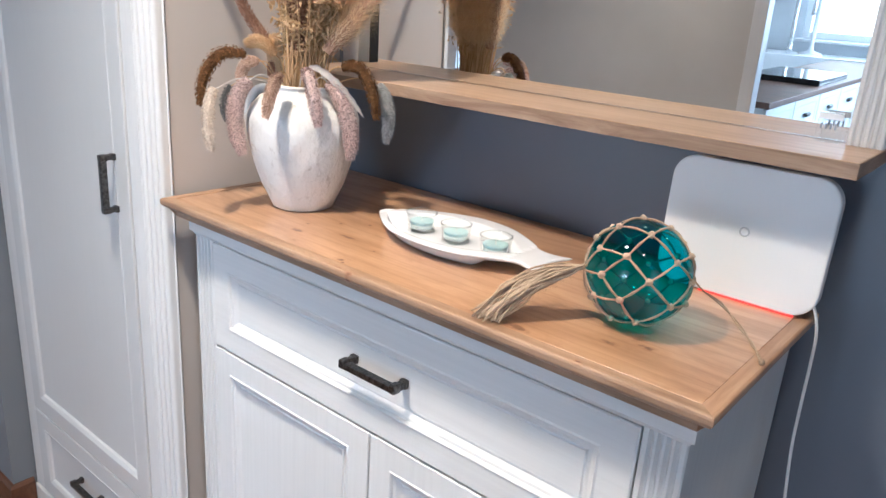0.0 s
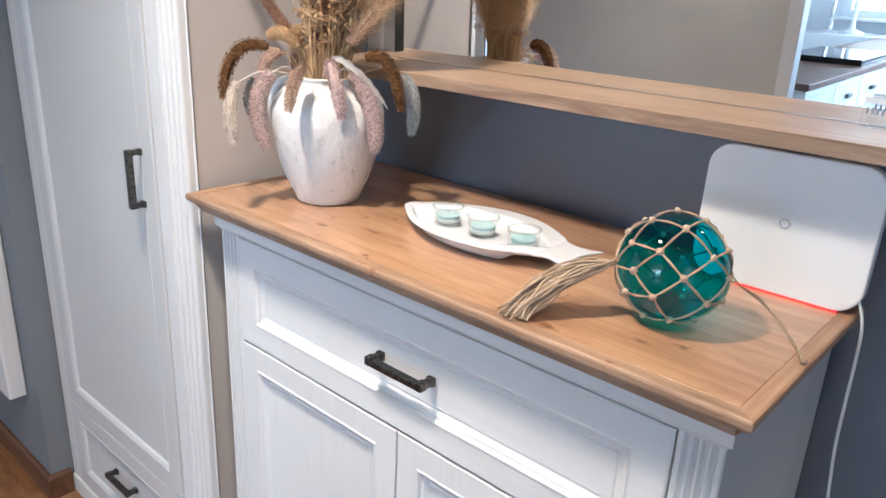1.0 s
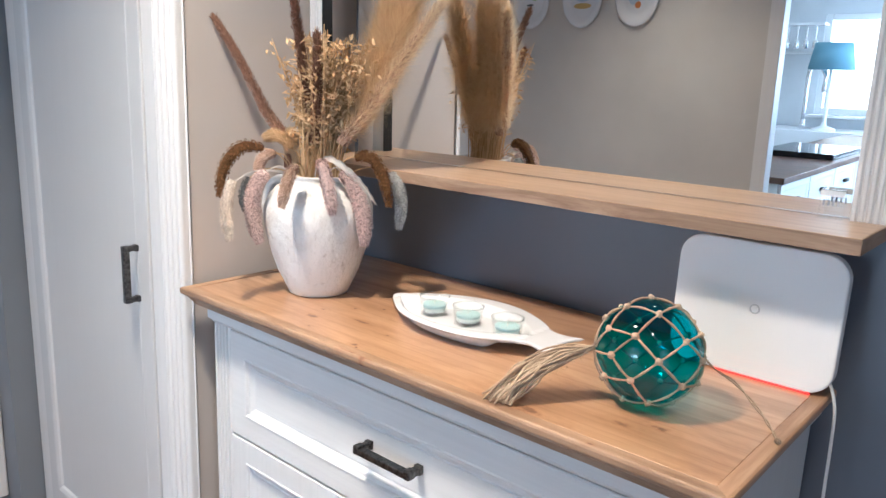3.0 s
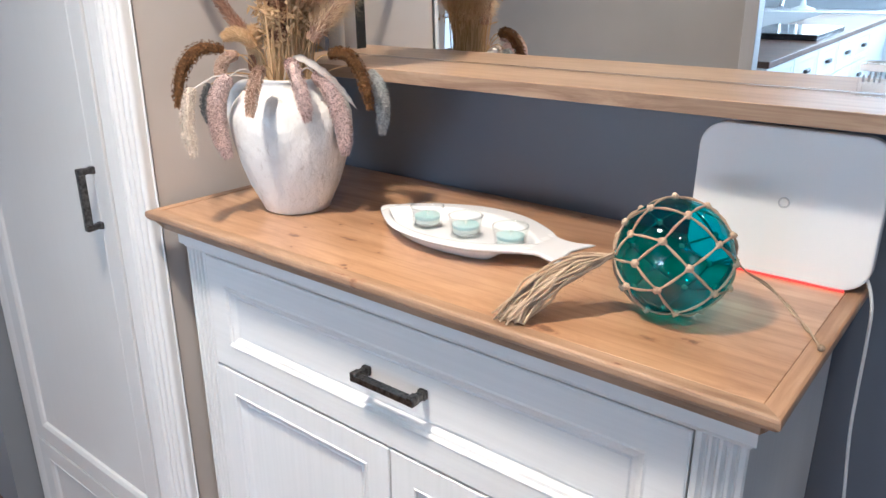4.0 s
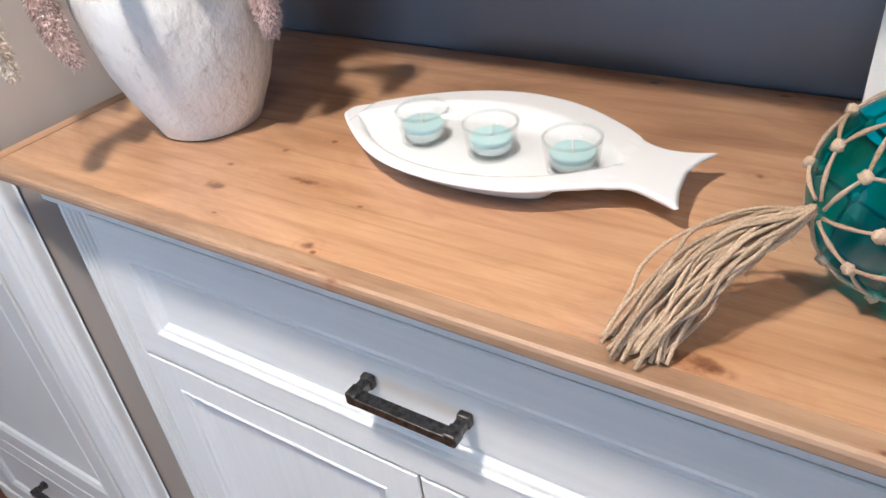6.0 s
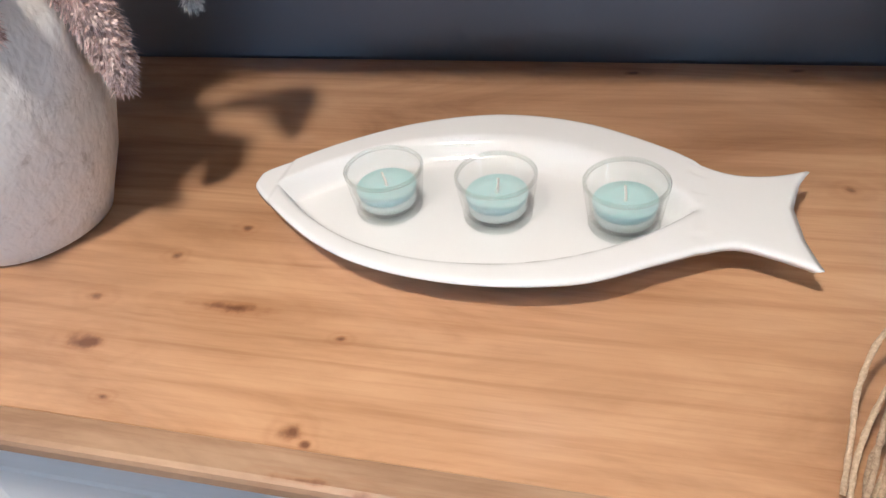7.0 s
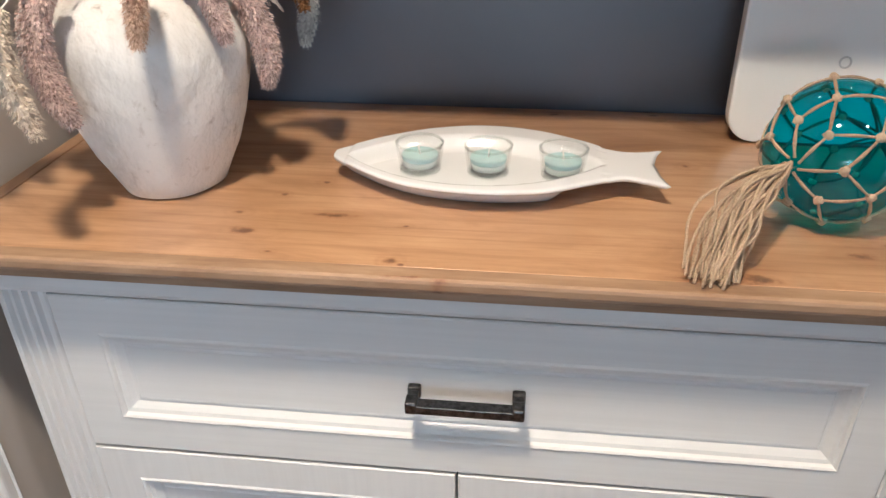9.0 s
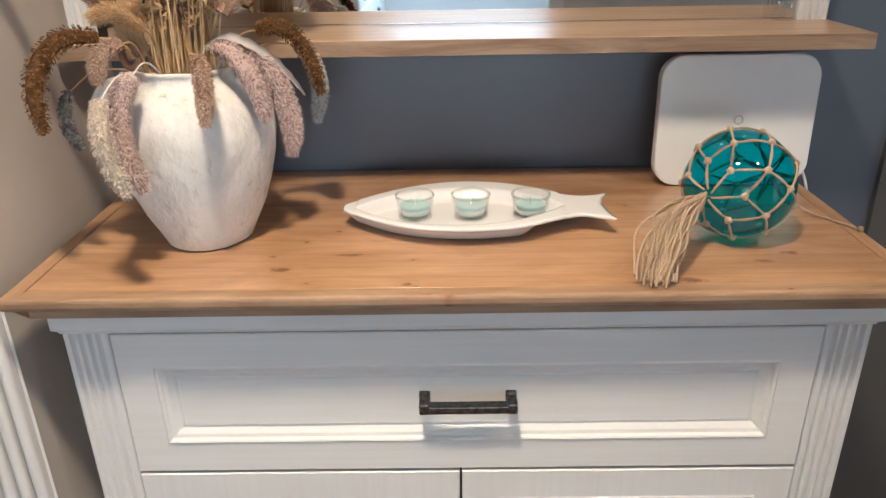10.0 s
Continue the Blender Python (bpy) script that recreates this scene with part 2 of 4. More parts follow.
def fibre(name, dark, light, rough=0.85, scale=60.0, through_light=0.0, relief=0.0):
    """Dry plant matter: each piece has its own shade; thin ones let light through."""
    m, n, l, b = material(name, rough, spec=0.2)
    g = n.new("ShaderNodeNewGeometry")
    f = noise_of(n, l, scale, (1, 1, 1), 3)
    k = 0.6 if not relief else 0.3
    col = ramp(n, l, maths(n, l, 'ADD', maths(n, l, 'MULTIPLY', g.outputs["Random Per Island"], k), maths(n, l, 'MULTIPLY', f, 1 - k)), [(0.12, dark), (0.78, light)])
    l.new(col, b.inputs["Base Color"])
    if relief:
        bump(n, l, b, f, relief, 0.001)
    if through_light:
        mix, tl = n.new("ShaderNodeMixShader"), n.new("ShaderNodeBsdfTranslucent")
        mix.inputs[0].default_value = through_light
        l.new(col, tl.inputs[0])
        l.new(b.outputs[0], mix.inputs[1])
        l.new(tl.outputs[0], mix.inputs[2])
        l.new(mix.outputs[0], n["Material Output"].inputs["Surface"])
    return m


M_JUTE = fibre("jute", (0.20, 0.13, 0.082), (0.60, 0.465, 0.335), 0.9, 650.0, 0.0, 0.8)
M_STRAW = fibre("golden_straw", (0.48, 0.30, 0.14), (0.89, 0.69, 0.43), through_light=0.4)
M_PAMPAS = fibre("pampas_fluff", (0.78, 0.61, 0.40), (0.97, 0.86, 0.67), through_light=0.6)
M_GOLDPAMPAS = fibre("golden_pampas_fluff", (0.66, 0.47, 0.27), (0.95, 0.80, 0.56), through_light=0.6)
M_PLUMECORE = fibre("tan_plume_core", (0.30, 0.17, 0.11), (0.66, 0.45, 0.33))
M_PAMPASBROWN = fibre("brown_plume", (0.14, 0.065, 0.04), (0.42, 0.24, 0.16))
M_BROWNSEED = fibre("brown_seeds", (0.035, 0.014, 0.006), (0.27, 0.13, 0.05))
M_PINKSEED = fibre("pink_seeds", (0.22, 0.13, 0.11), (0.86, 0.68, 0.63), scale=220.0)
M_BEIGESEED = fibre("beige_seeds", (0.32, 0.25, 0.19), (0.84, 0.74, 0.63))
M_TANSEED = fibre("tan_seeds", (0.26, 0.15, 0.10), (0.74, 0.54, 0.42))
M_GREYSEED = fibre("grey_seeds", (0.22, 0.23, 0.23), (0.60, 0.61, 0.60))
M_DARKSEED = fibre("dark_grey_seeds", (0.06, 0.06, 0.06), (0.20, 0.20, 0.20))
M_LEAF = fibre("bleached_leaf", (0.56, 0.52, 0.48), (0.84, 0.80, 0.77), 0.85, 300.0)


# ---- building helpers ----
def part(name, bm, mat, parent=None, label="", smooth=False):
    me = bpy.data.meshes.new(name)
    bm.to_mesh(me)
    bm.free()
    me.materials.append(mat)
    if smooth:
        for p in me.polygons:
            p.use_smooth = True
    ob = new(name, me)
    ob.parent = parent
    if label:
        ob["label"] = label
    return ob


def thing(name, loc, label, category, group="", kind=""):
    ob = new(name)
    ob.location = loc
    ob.empty_display_size = 0.05
    return tagged(ob, label, category, group, kind)


def box(x0, x1, y0, y1, z0, z1, bevel=0.0, seg=2, bm=None):
    own = bm or bmesh.new()
    r = bmesh.ops.create_cube(own, size=1.0, matrix=Matrix.LocRotScale(((x0 + x1) / 2, (y0 + y1) / 2, (z0 + z1) / 2), None, (abs(x1 - x0), abs(y1 - y0), abs(z1 - z0))))
    if bevel:
        es = list({e for v in r["verts"] for e in v.link_edges})
        bmesh.ops.bevel(own, geom=es, offset=bevel, segments=seg, profile=0.5, affect='EDGES')
    return own


def lathe(profile, seg=48, centre=(0, 0), warp=None, ring_shape=False):
    bm = bmesh.new()
    rings = []
    for r, z in profile:
        ring = []
        for i in range(seg):
            a = 2 * pi * i / seg
            rr = r * (warp(a, z) if warp else 1.0)
            ring.append(bm.verts.new((centre[0] + rr * math.cos(a), centre[1] + rr * math.sin(a), z)))
        rings.append(ring)
    for a, b in zip(rings, rings[1:] + (rings[:1] if ring_shape else [])):
        for i in range(seg):
            j = (i + 1) % seg
            bm.faces.new((a[i], a[j], b[j], b[i]))
    if profile[0][0] > 1e-5 and not ring_shape:
        bm.faces.new(list(reversed(rings[0])))
    if profile[-1][0] > 1e-5 and not ring_shape:
        bm.faces.new(rings[-1])
    bmesh.ops.remove_doubles(bm, verts=bm.verts, dist=1e-6)
    bmesh.ops.recalc_face_normals(bm, faces=bm.faces)
    return bm


def smooth_path(points, steps=6):
    """Catmull-Rom curve through the points."""
    p = [Vector(q) for q in points]
    p = [2 * p[0] - p[1]] + p + [2 * p[-1] - p[-2]]
    out = []
    for i in range(1, len(p) - 2):
        for k in range(steps):
            t = k / steps
            a, b, c, d = p[i - 1:i + 3]
            out.append(0.5 * ((2 * b) + (c - a) * t + (2 * a - 5 * b + 4 * c - d) * t * t + (3 * b - a - 3 * c + d) * t ** 3))
    out.append(p[-2])
    return out


def tube(path, radius, seg=6, bm=None, cap=True):
    """Round rod along a path; radius is a number or a function of 0..1."""
    own = bm or bmesh.new()
    rings = []
    side = None
    for i, c in enumerate(path):
        d = (path[min(i + 1, len(path) - 1)] - path[max(i - 1, 0)]).normalized()
        if side is None:
            side = d.orthogonal().normalized()
        side = (side - d * side.dot(d)).normalized()
        up = d.cross(side)
        r = radius(i / (len(path) - 1)) if callable(radius) else radius
        rings.append([own.verts.new(c + r * (math.cos(2 * pi * k / seg) * side + math.sin(2 * pi * k / seg) * up)) for k in range(seg)])
    for a, b in zip(rings, rings[1:]):
        for k in range(seg):
            j = (k + 1) % seg
            own.faces.new((a[k], a[j], b[j], b[k]))
    if cap:
        own.faces.new(list(reversed(rings[0])))
        own.faces.new(rings[-1])
    return own


def sweep(path, profile, bm=None):
    """Moulding with mitred corners along an open path in the plan; the profile is (outward, z), outward to the right of the way."""
    own = bm or bmesh.new()
    p = [Vector(q) for q in path]
    rings = []
    for i, c in enumerate(p):
        d0 = (c - p[i - 1]).normalized() if i else (p[1] - c).normalized()
        d1 = (p[i + 1] - c).normalized() if i < len(p) - 1 else d0
        n0, n1 = Vector((d0.y, -d0.x)), Vector((d1.y, -d1.x))
        m = (n0 + n1).normalized()
        k = 1 / max(0.3, m.dot(n0))
        rings.append([own.verts.new((c.x + m.x * k * o, c.y + m.y * k * o, z)) for o, z in profile])
    for a, b in zip(rings, rings[1:]):
        for k in range(len(profile)):
            j = (k + 1) % len(profile)
            own.faces.new((a[k], b[k], b[j], a[j]))
    own.faces.new(rings[0])
    own.faces.new(list(reversed(rings[-1])))
    bmesh.ops.recalc_face_normals(own, faces=own.faces)
    return own


def panel_front(x0, x1, z0, z1, y, rings, thick=0.018):
    """A front in the plane y (facing -y) with rectangular mouldings: rings are (inset, depth behind the face)."""
    bm = bmesh.new()
    loops = [[bm.verts.new((xx, y + thick, zz)) for xx, zz in ((x0, z0), (x1, z0), (x1, z1), (x0, z1))]]
    for s, d in [(0.0, 0.0018), (0.0018, 0.0)] + list(rings):
        loops.append([bm.verts.new((xx, y + d, zz)) for xx, zz in ((x0 + s, z0 + s), (x1 - s, z0 + s), (x1 - s, z1 - s), (x0 + s, z1 - s))])
    for a, b in zip(loops, loops[1:]):
        for k in range(4):
            j = (k + 1) % 4
            bm.faces.new((a[k], a[j], b[j], b[k]))
    bm.faces.new(loops[-1])
    bm.faces.new(list(reversed(loops[0])))
    bmesh.ops.recalc_face_normals(bm, faces=bm.faces)
    return bm


def fluted(x0, x1, y, z0, z1, flutes, depth=0.006, thick=0.02, land=0.25, margin=0.006, reeds=False):
    """Upright board with round grooves in its front face, which looks to -y."""
    pts = [(x0, y + thick), (x0, y + 0.002), (x0 + 0.002, y)]
    w = (x1 - x0 - 2 * margin) / flutes
    for i in range(flutes):
        a = x0 + margin + i * w + w * land / 2
        g = w * (1 - land)
        for k in range(13):
            t = k / 12
            pts.append((a + g * t, y + (depth * (1 - math.sin(pi * t) ** 0.55) if reeds else depth * math.sin(pi * t))))
    pts += [(x1 - 0.002, y), (x1, y + 0.002), (x1, y + thick)]
    bm = bmesh.new()
    lo = [bm.verts.new((px, py, z0)) for px, py in pts]
    hi = [bm.verts.new((px, py, z1)) for px, py in pts]
    for k in range(len(pts)):
        j = (k + 1) % len(pts)
        bm.faces.new((lo[k], lo[j], hi[j], hi[k]))
    bm.faces.new(list(reversed(lo)))
    bm.faces.new(hi)
    bmesh.ops.recalc_face_normals(bm, faces=bm.faces)
    return bm


def bar_handle(name, parent, x, y, z, length, upright=False):
    """Squared iron bow handle on a face that looks to -y; its posts stand length apart."""
    bm = bmesh.new()
    h, s = length / 2, 0.0055
    for sgn in (-1, 1):
        c = sgn * h
        box(c - s, c + s, -0.031, 0.0, -0.0055, 0.0060, 0.0016, 2, bm)
        box(c - s * 1.25, c + s * 1.25, -0.009, 0.0, -0.0072, 0.0078, 0.0020, 2, bm)
        box(c - s * 1.15, c + s * 1.15, -0.0335, -0.0175, -0.0068, 0.0082, 0.0022, 2, bm)
    box(-h, h, -0.0330, -0.0190, -0.0060, 0.0040, 0.0010, 2, bm)
    m = Matrix.Rotation(pi / 2, 4, 'Y') if upright else Matrix.Identity(4)
    bmesh.ops.transform(bm, matrix=Matrix.Translation((x, y, z)) @ m, verts=bm.verts)
    return part(name, bm, M_IRON, parent, "blackened iron bow handle")


def structure(name, bm, mat, label="", category="wall"):
    ob = part(name, bm, mat)
    return tagged(ob, label, category, kind="structure")


# ---- the room ----
structure("floor", box(-2.6, 2.7, -8.6, 0.2, -0.1, -0.004), M_GAP, "dark underfloor beneath the wooden planks", "floor")
structure("ceiling", box(-2.6, 2.7, -8.6, 0.2, 2.45, 2.55), M_CEIL, "white painted ceiling with recessed spots", "ceiling")
structure("wall_back", box(-0.548, 2.7, 0.030, 0.15, 0.0, 2.45), M_BLUE, "slate blue painted wall behind the sideboard")
# thin dark panel stands in for the dark wall corner at the right
structure("wall_end", box(0.70, 2.6, 0.018, 0.0295, 0.0, 2.45), M_DARKGREY, "dark flat panel standing in for the wall corner beside the blue wall")
structure("wall_return", box(-0.622, -0.548, -0.389, 0.15, 0.0, 2.45), M_BEIGE, "beige painted side wall beside the sideboard")
structure("wall_niche", box(-1.351, -0.622, 0.0, 0.15, 0.0, 2.45), M_BEIGE, "beige wall behind the tall cabinet")
structure("wall_corner", box(-2.6, -1.351, -0.473, 0.15, 0.0, 2.45), M_GREYBLUE, "blue-grey painted wall corner beside the tall cabinet")
structure("skirting", sweep([(-2.6, -0.473), (-1.351, -0.473), (-1.351, -0.419)], [(0.0, 0.0), (0.014, 0.0), (0.014, 0.07), (0.008, 0.078), (0.0, 0.078)]), M_SKIRT,
          "reddish brown wooden skirting along the wall corner", "skirting")
structure("wall_left", box(-2.6, -2.45, -8.6, -0.473, 0.0, 2.45), M_BEIGE, "light beige wall at the hall's end")
structure("wall_right", box(2.6, 2.7, -8.6, 0.0, 0.0, 2.45), M_BEIGE, "light beige wall at the hall's other end")
structure("wall_opposite", box(-2.45, -0.460, -2.65, -2.60, 0.0, 2.45), M_GREY, "grey painted wall opposite the mirror")
structure("wall_opposite_right", box(0.53, 2.6, -2.65, -2.60, 0.0, 2.45), M_GREY, "grey painted wall beside the kitchen opening")
structure("wall_lintel", box(-0.460, 0.53, -2.65, -2.60, 2.08, 2.45), M_GREY, "grey wall above the kitchen opening")
structure("floor_kitchen", box(-2.45, 1.2, -8.45, -2.63, -0.0035, 0.0), M_KTILE, "pale grey kitchen floor", "floor")
structure("wall_kitchen_end", box(-2.45, -1.85, -8.6, -8.45, 0.0, 2.45), M_KWALL, "pale kitchen wall beside the window")
structure("wall_kitchen_below", box(-1.85, 1.2, -8.6, -8.45, 0.0, 1.08), M_KWALL, "pale kitchen wall below the window")
structure("wall_kitchen_above", box(-1.85, 1.2, -8.6, -8.45, 2.2, 2.45), M_KWALL, "pale kitchen wall above the window")
structure("wall_kitchen_side", box(1.2, 1.3, -8.6, -2.65, 0.0, 2.45), M_KWALL, "pale side wall of the kitchen")


def casing():
    ob = thing("door_1", (0, 0, 0), "white painted casing of the open kitchen doorway", "door frame", kind="structure")
    for x0, x1 in ((-0.510, -0.445), (0.48, 0.545)):
        part("jamb", box(x0, x1, -2.665, -2.585, 0.0, 2.03, 0.004), M_WHITE, ob)
    part("head", box(-0.510, 0.545, -2.665, -2.585, 2.03, 2.12, 0.004), M_WHITE_X, ob)
    return ob


def kitchen_window():
    ob = thing("window_1", (0, 0, 0), "white framed kitchen window, bright with daylight", "window", kind="structure")
    for x0, x1 in ((-1.85, -1.78), (-0.36, -0.29), (1.13, 1.2)):
        part("window_frame", box(x0, x1, -8.54, -8.47, 1.08, 2.2, 0.006), M_WHITEPLASTIC, ob)
    for z0, z1 in ((1.08, 1.15), (2.13, 2.2)):
        part("window_rail", box(-1.78, 1.13, -8.535, -8.475, z0, z1, 0.006), M_WHITEPLASTIC, ob)
    part("window_sill", box(-1.88, 1.2, -8.47, -8.25, 1.045, 1.075, 0.006), M_WHITEPLASTIC, ob)
    for x0, x1 in ((-1.78, -0.36), (-0.29, 1.13)):
        g = part("pane", box(x0, x1, -8.512, -8.508, 1.15, 2.13), M_CLEAR, ob)
        g.visible_shadow = False
    return ob


def added_glazed_door(name, x, y0, y1, face):
    """Unseen hall door with glowing glass, added behind a fill lamp; face is +1 where it looks to +x."""
    ob = thing(name, (0, 0, 0), "unseen added hall door with glowing frosted glass", "door", kind="structure")
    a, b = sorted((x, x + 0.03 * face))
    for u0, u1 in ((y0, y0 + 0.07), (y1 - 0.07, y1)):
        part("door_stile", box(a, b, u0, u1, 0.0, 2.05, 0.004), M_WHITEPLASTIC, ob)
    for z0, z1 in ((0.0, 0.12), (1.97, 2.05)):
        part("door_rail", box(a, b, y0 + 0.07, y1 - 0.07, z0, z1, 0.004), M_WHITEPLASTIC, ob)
    part("pane", box(x + 0.008 * face, x + 0.014 * face, y0 + 0.07, y1 - 0.07, 0.12, 1.97), M_FILLGLOW, ob)
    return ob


casing()
kitchen_window()
# both hall doors are unseen, added to go with the fill lamps
added_glazed_door("door_2_added", -2.449, -2.59, -1.31, 1)
added_glazed_door("door_3_added", 2.599, -2.15, -1.05, -1)
tagged(part("backdrop", box(-3.2, 2.4, -9.6, -9.58, 0.2, 3.4), M_SKYGLOW), "bright overcast sky outside the kitchen window", "sky", kind="structure")


def spot_fixture():
    ob = thing("ceiling_spot", (0, 0, 2.45), "round recessed ceiling spot, unseen, lit warm white", "ceiling light", "ceiling spots")
    part("bezel", lathe([(0.085, 0.0), (0.085, -0.006), (0.069, -0.008), (0.068, -0.001), (0.0, -0.001)], 32), M_CHROME, ob, smooth=True)
    part("bulb", lathe([(0.0, -0.0015), (0.068, -0.0015), (0.068, -0.0045), (0.0, -0.006)], 24), M_BULB, ob)
    return ob


first_spot = spot_fixture()
first_spot.location = (SPOTS[0][0], SPOTS[0][1], 2.45)
# fixtures to go with the added fill spots
for sx, sy, watts in SPOTS[1:]:
    copy_thing(first_spot, pose(sx, sy, 2.45))


# ---- the sideboard ----
def sideboard():
    ob = thing("sideboard", (0, 0, 0), "white country-style sideboard with honey-coloured oak top, drawer and two doors", "sideboard")
    xl, xr, yf = -0.524, 0.523, -0.431
    bw = 0.021
    # top: middle panel with a moulded border on three sides
    part("top_panel", box(xl + bw, xr - bw, yf + bw, 0.024, H - 0.024, H - 0.0004, 0.0006, 1), M_TOP, ob, "knotty oiled oak panel")
    prof = [(0.0, H - 0.034), (0.0, H - 0.0002), (0.0005, H + 0.0002), (bw - 0.004, H + 0.0002), (bw - 0.0012, H - 0.0012), (bw, H - 0.004),
            (bw, H - 0.010), (bw - 0.003, H - 0.0145), (bw - 0.010, H - 0.019), (bw - 0.020, H - 0.023), (bw - 0.027, H - 0.028), (bw - 0.030, H - 0.034)]
    a, b = (xl + bw, 0.024), (xl + bw, yf + bw)
    c, d = (xr - bw, yf + bw), (xr - bw, -0.030)
    g = 0.0006

    def strip(p, q, mat, cut0, cut1):
        bm = bmesh.new()
        u = (Vector(q) - Vector(p)).normalized()
        nrm = Vector((u.y, -u.x))
        rings = []
        for base, cut in ((Vector(p), cut0), (Vector(q), cut1)):
            rings.append([bm.verts.new(((base + nrm * (o + g) + u * (cut * (o + g))).x, (base + nrm * (o + g) + u * (cut * (o + g))).y, z)) for o, z in prof])
        for k in range(len(prof)):
            j = (k + 1) % len(prof)
            bm.faces.new((rings[0][k], rings[1][k], rings[1][j], rings[0][j]))
        bm.faces.new(rings[0])
        bm.faces.new(list(reversed(rings[1])))
        bmesh.ops.recalc_face_normals(bm, faces=bm.faces)
        part("edge_strip", bm, mat, ob, "moulded oak edge")

    strip(a, b, M_TOP_Y, 0, 1)
    strip(b, c, M_TOP_F_SHADED, -1, 1)
    strip(c, d, M_TOP_Y, -1, 0)
    # body
    x0, x1 = CX - 0.489, CX + 0.489
    fy = -0.383
    part("side_panel", box(x0 + 0.004, x0 + 0.022, fy + 0.02, 0.024, 0.06, H - 0.034, 0.001), M_WHITE, ob)
    part("side_panel", box(x1 - 0.022, x1 - 0.004, fy + 0.02, 0.024, 0.06, H - 0.034, 0.001), M_WHITE, ob)
    part("back_panel", box(x0 + 0.022, x1 - 0.022, 0.014, 0.024, 0.06, H - 0.034), M_WHITE, ob)
    part("bottom_panel", box(x0 + 0.022, x1 - 0.022, fy + 0.022, 0.014, 0.08, 0.098), M_WHITE, ob)
    # near-black sheet put behind the fronts in place of shade in the gaps
    part("inner_shadow_board", box(x0 + 0.022, x1 - 0.022, fy + 0.024, fy + 0.030, 0.098, H - 0.034), M_GAP, ob)
    part("frieze", sweep([(x0, 0.024), (x0, fy), (x1, fy), (x1, 0.024)],
                         [(-0.018, H - 0.070), (0.001, H - 0.070), (0.003, H - 0.066), (0.008, H - 0.062), (0.008, H - 0.034), (-0.018, H - 0.034)]), M_WHITE_X, ob)
    part("plinth", sweep([(x0, 0.024), (x0, fy), (x1, fy), (x1, 0.024)],
                         [(-0.018, 0.0), (0.008, 0.0), (0.008, 0.075), (0.003, 0.085), (-0.018, 0.088)]), M_WHITE_X, ob)
    pw = 0.0555
    for q in (x0, x1 - pw):
        part("pilaster", fluted(q, q + pw, fy, 0.088, H - 0.0705, 4, 0.0060, 0.02, 0.3, 0.006), M_WHITE, ob, "fluted white pilaster")
    dx0, dx1 = x0 + pw + 0.002, x1 - pw - 0.002
    mould = [(0.0455, 0.0), (0.048, -0.0018), (0.0505, -0.0002), (0.0520, 0.0036), (0.0570, 0.0046), (0.0640, 0.0098), (0.0665, 0.0104), (0.0685, 0.0084), (0.0710, 0.0088)]
    dr = part("drawer", panel_front(dx0, dx1, 0.8395, H - 0.0725, fy - 0.002, mould), M_WHITE_X, ob, "white drawer front with a moulded panel")
    bar_handle("handle", dr, 0.003, fy + 0.0065, 0.950, 0.1088)
    for s0, s1, hx in ((dx0, CX - 0.0085, CX - 0.06), (CX - 0.0055, dx1, CX + 0.045)):
        dd = part("cabinet_door", panel_front(s0, s1, 0.098, 0.8355, fy - 0.002, mould), M_WHITE, ob, "white door with a moulded panel")
        bar_handle("handle", dd, hx - 0.0, fy - 0.002, 0.52, 0.1088, True)
    return ob


# front border coloured darker than the top, putting edge shade into the oak
M_TOP_F_SHADED = wood("oak_border_shaded", (0.46, 0.315, 0.212), (0.375, 0.25, 0.162), (0.275, 0.17, 0.105), 0, 0.50,
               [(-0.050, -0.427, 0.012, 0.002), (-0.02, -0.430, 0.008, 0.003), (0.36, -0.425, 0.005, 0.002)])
M_TOP_Y = wood("oak_border_side", (0.58, 0.39, 0.26), (0.47, 0.30, 0.19), (0.36, 0.215, 0.13), 1, 0.32)
border_shader = M_TOP_F_SHADED.node_tree.nodes["Principled BSDF"]
border_shader.inputs["Coat Weight"].default_value = 0.15
border_shader.inputs["Coat Roughness"].default_value = 0.45
sideboard()


# ---- the tall cabinet ----
def reeded(x0, x1, y, z0, z1, count):
    """Upright moulding of round reeds side by side, with a narrow groove between them."""
    pitch = (x1 - x0) / count
    r = pitch * 0.36
    pts = [(x0 + 0.0005, y + 0.021)]
    for i in range(count):
        c = x0 + pitch * (i + 0.5)
        pts.append((c - r, y + 0.0185))
        for k in range(11):
            a = pi * k / 10
            pts.append((c - r * math.cos(a), y + 0.0090 - 0.0090 * math.sin(a)))
        pts.append((c + r, y + 0.0185))
    pts.append((x1 - 0.0005, y + 0.021))
    bm = bmesh.new()
    lo = [bm.verts.new((px, py, z0)) for px, py in pts]
    hi = [bm.verts.new((px, py, z1)) for px, py in pts]
    for k in range(len(pts)):
        j = (k + 1) % len(pts)
        bm.faces.new((lo[k], lo[j], hi[j], hi[k]))
    bm.faces.new(list(reversed(lo)))
    bm.faces.new(hi)
    bmesh.ops.recalc_face_normals(bm, faces=bm.faces)
    return bm


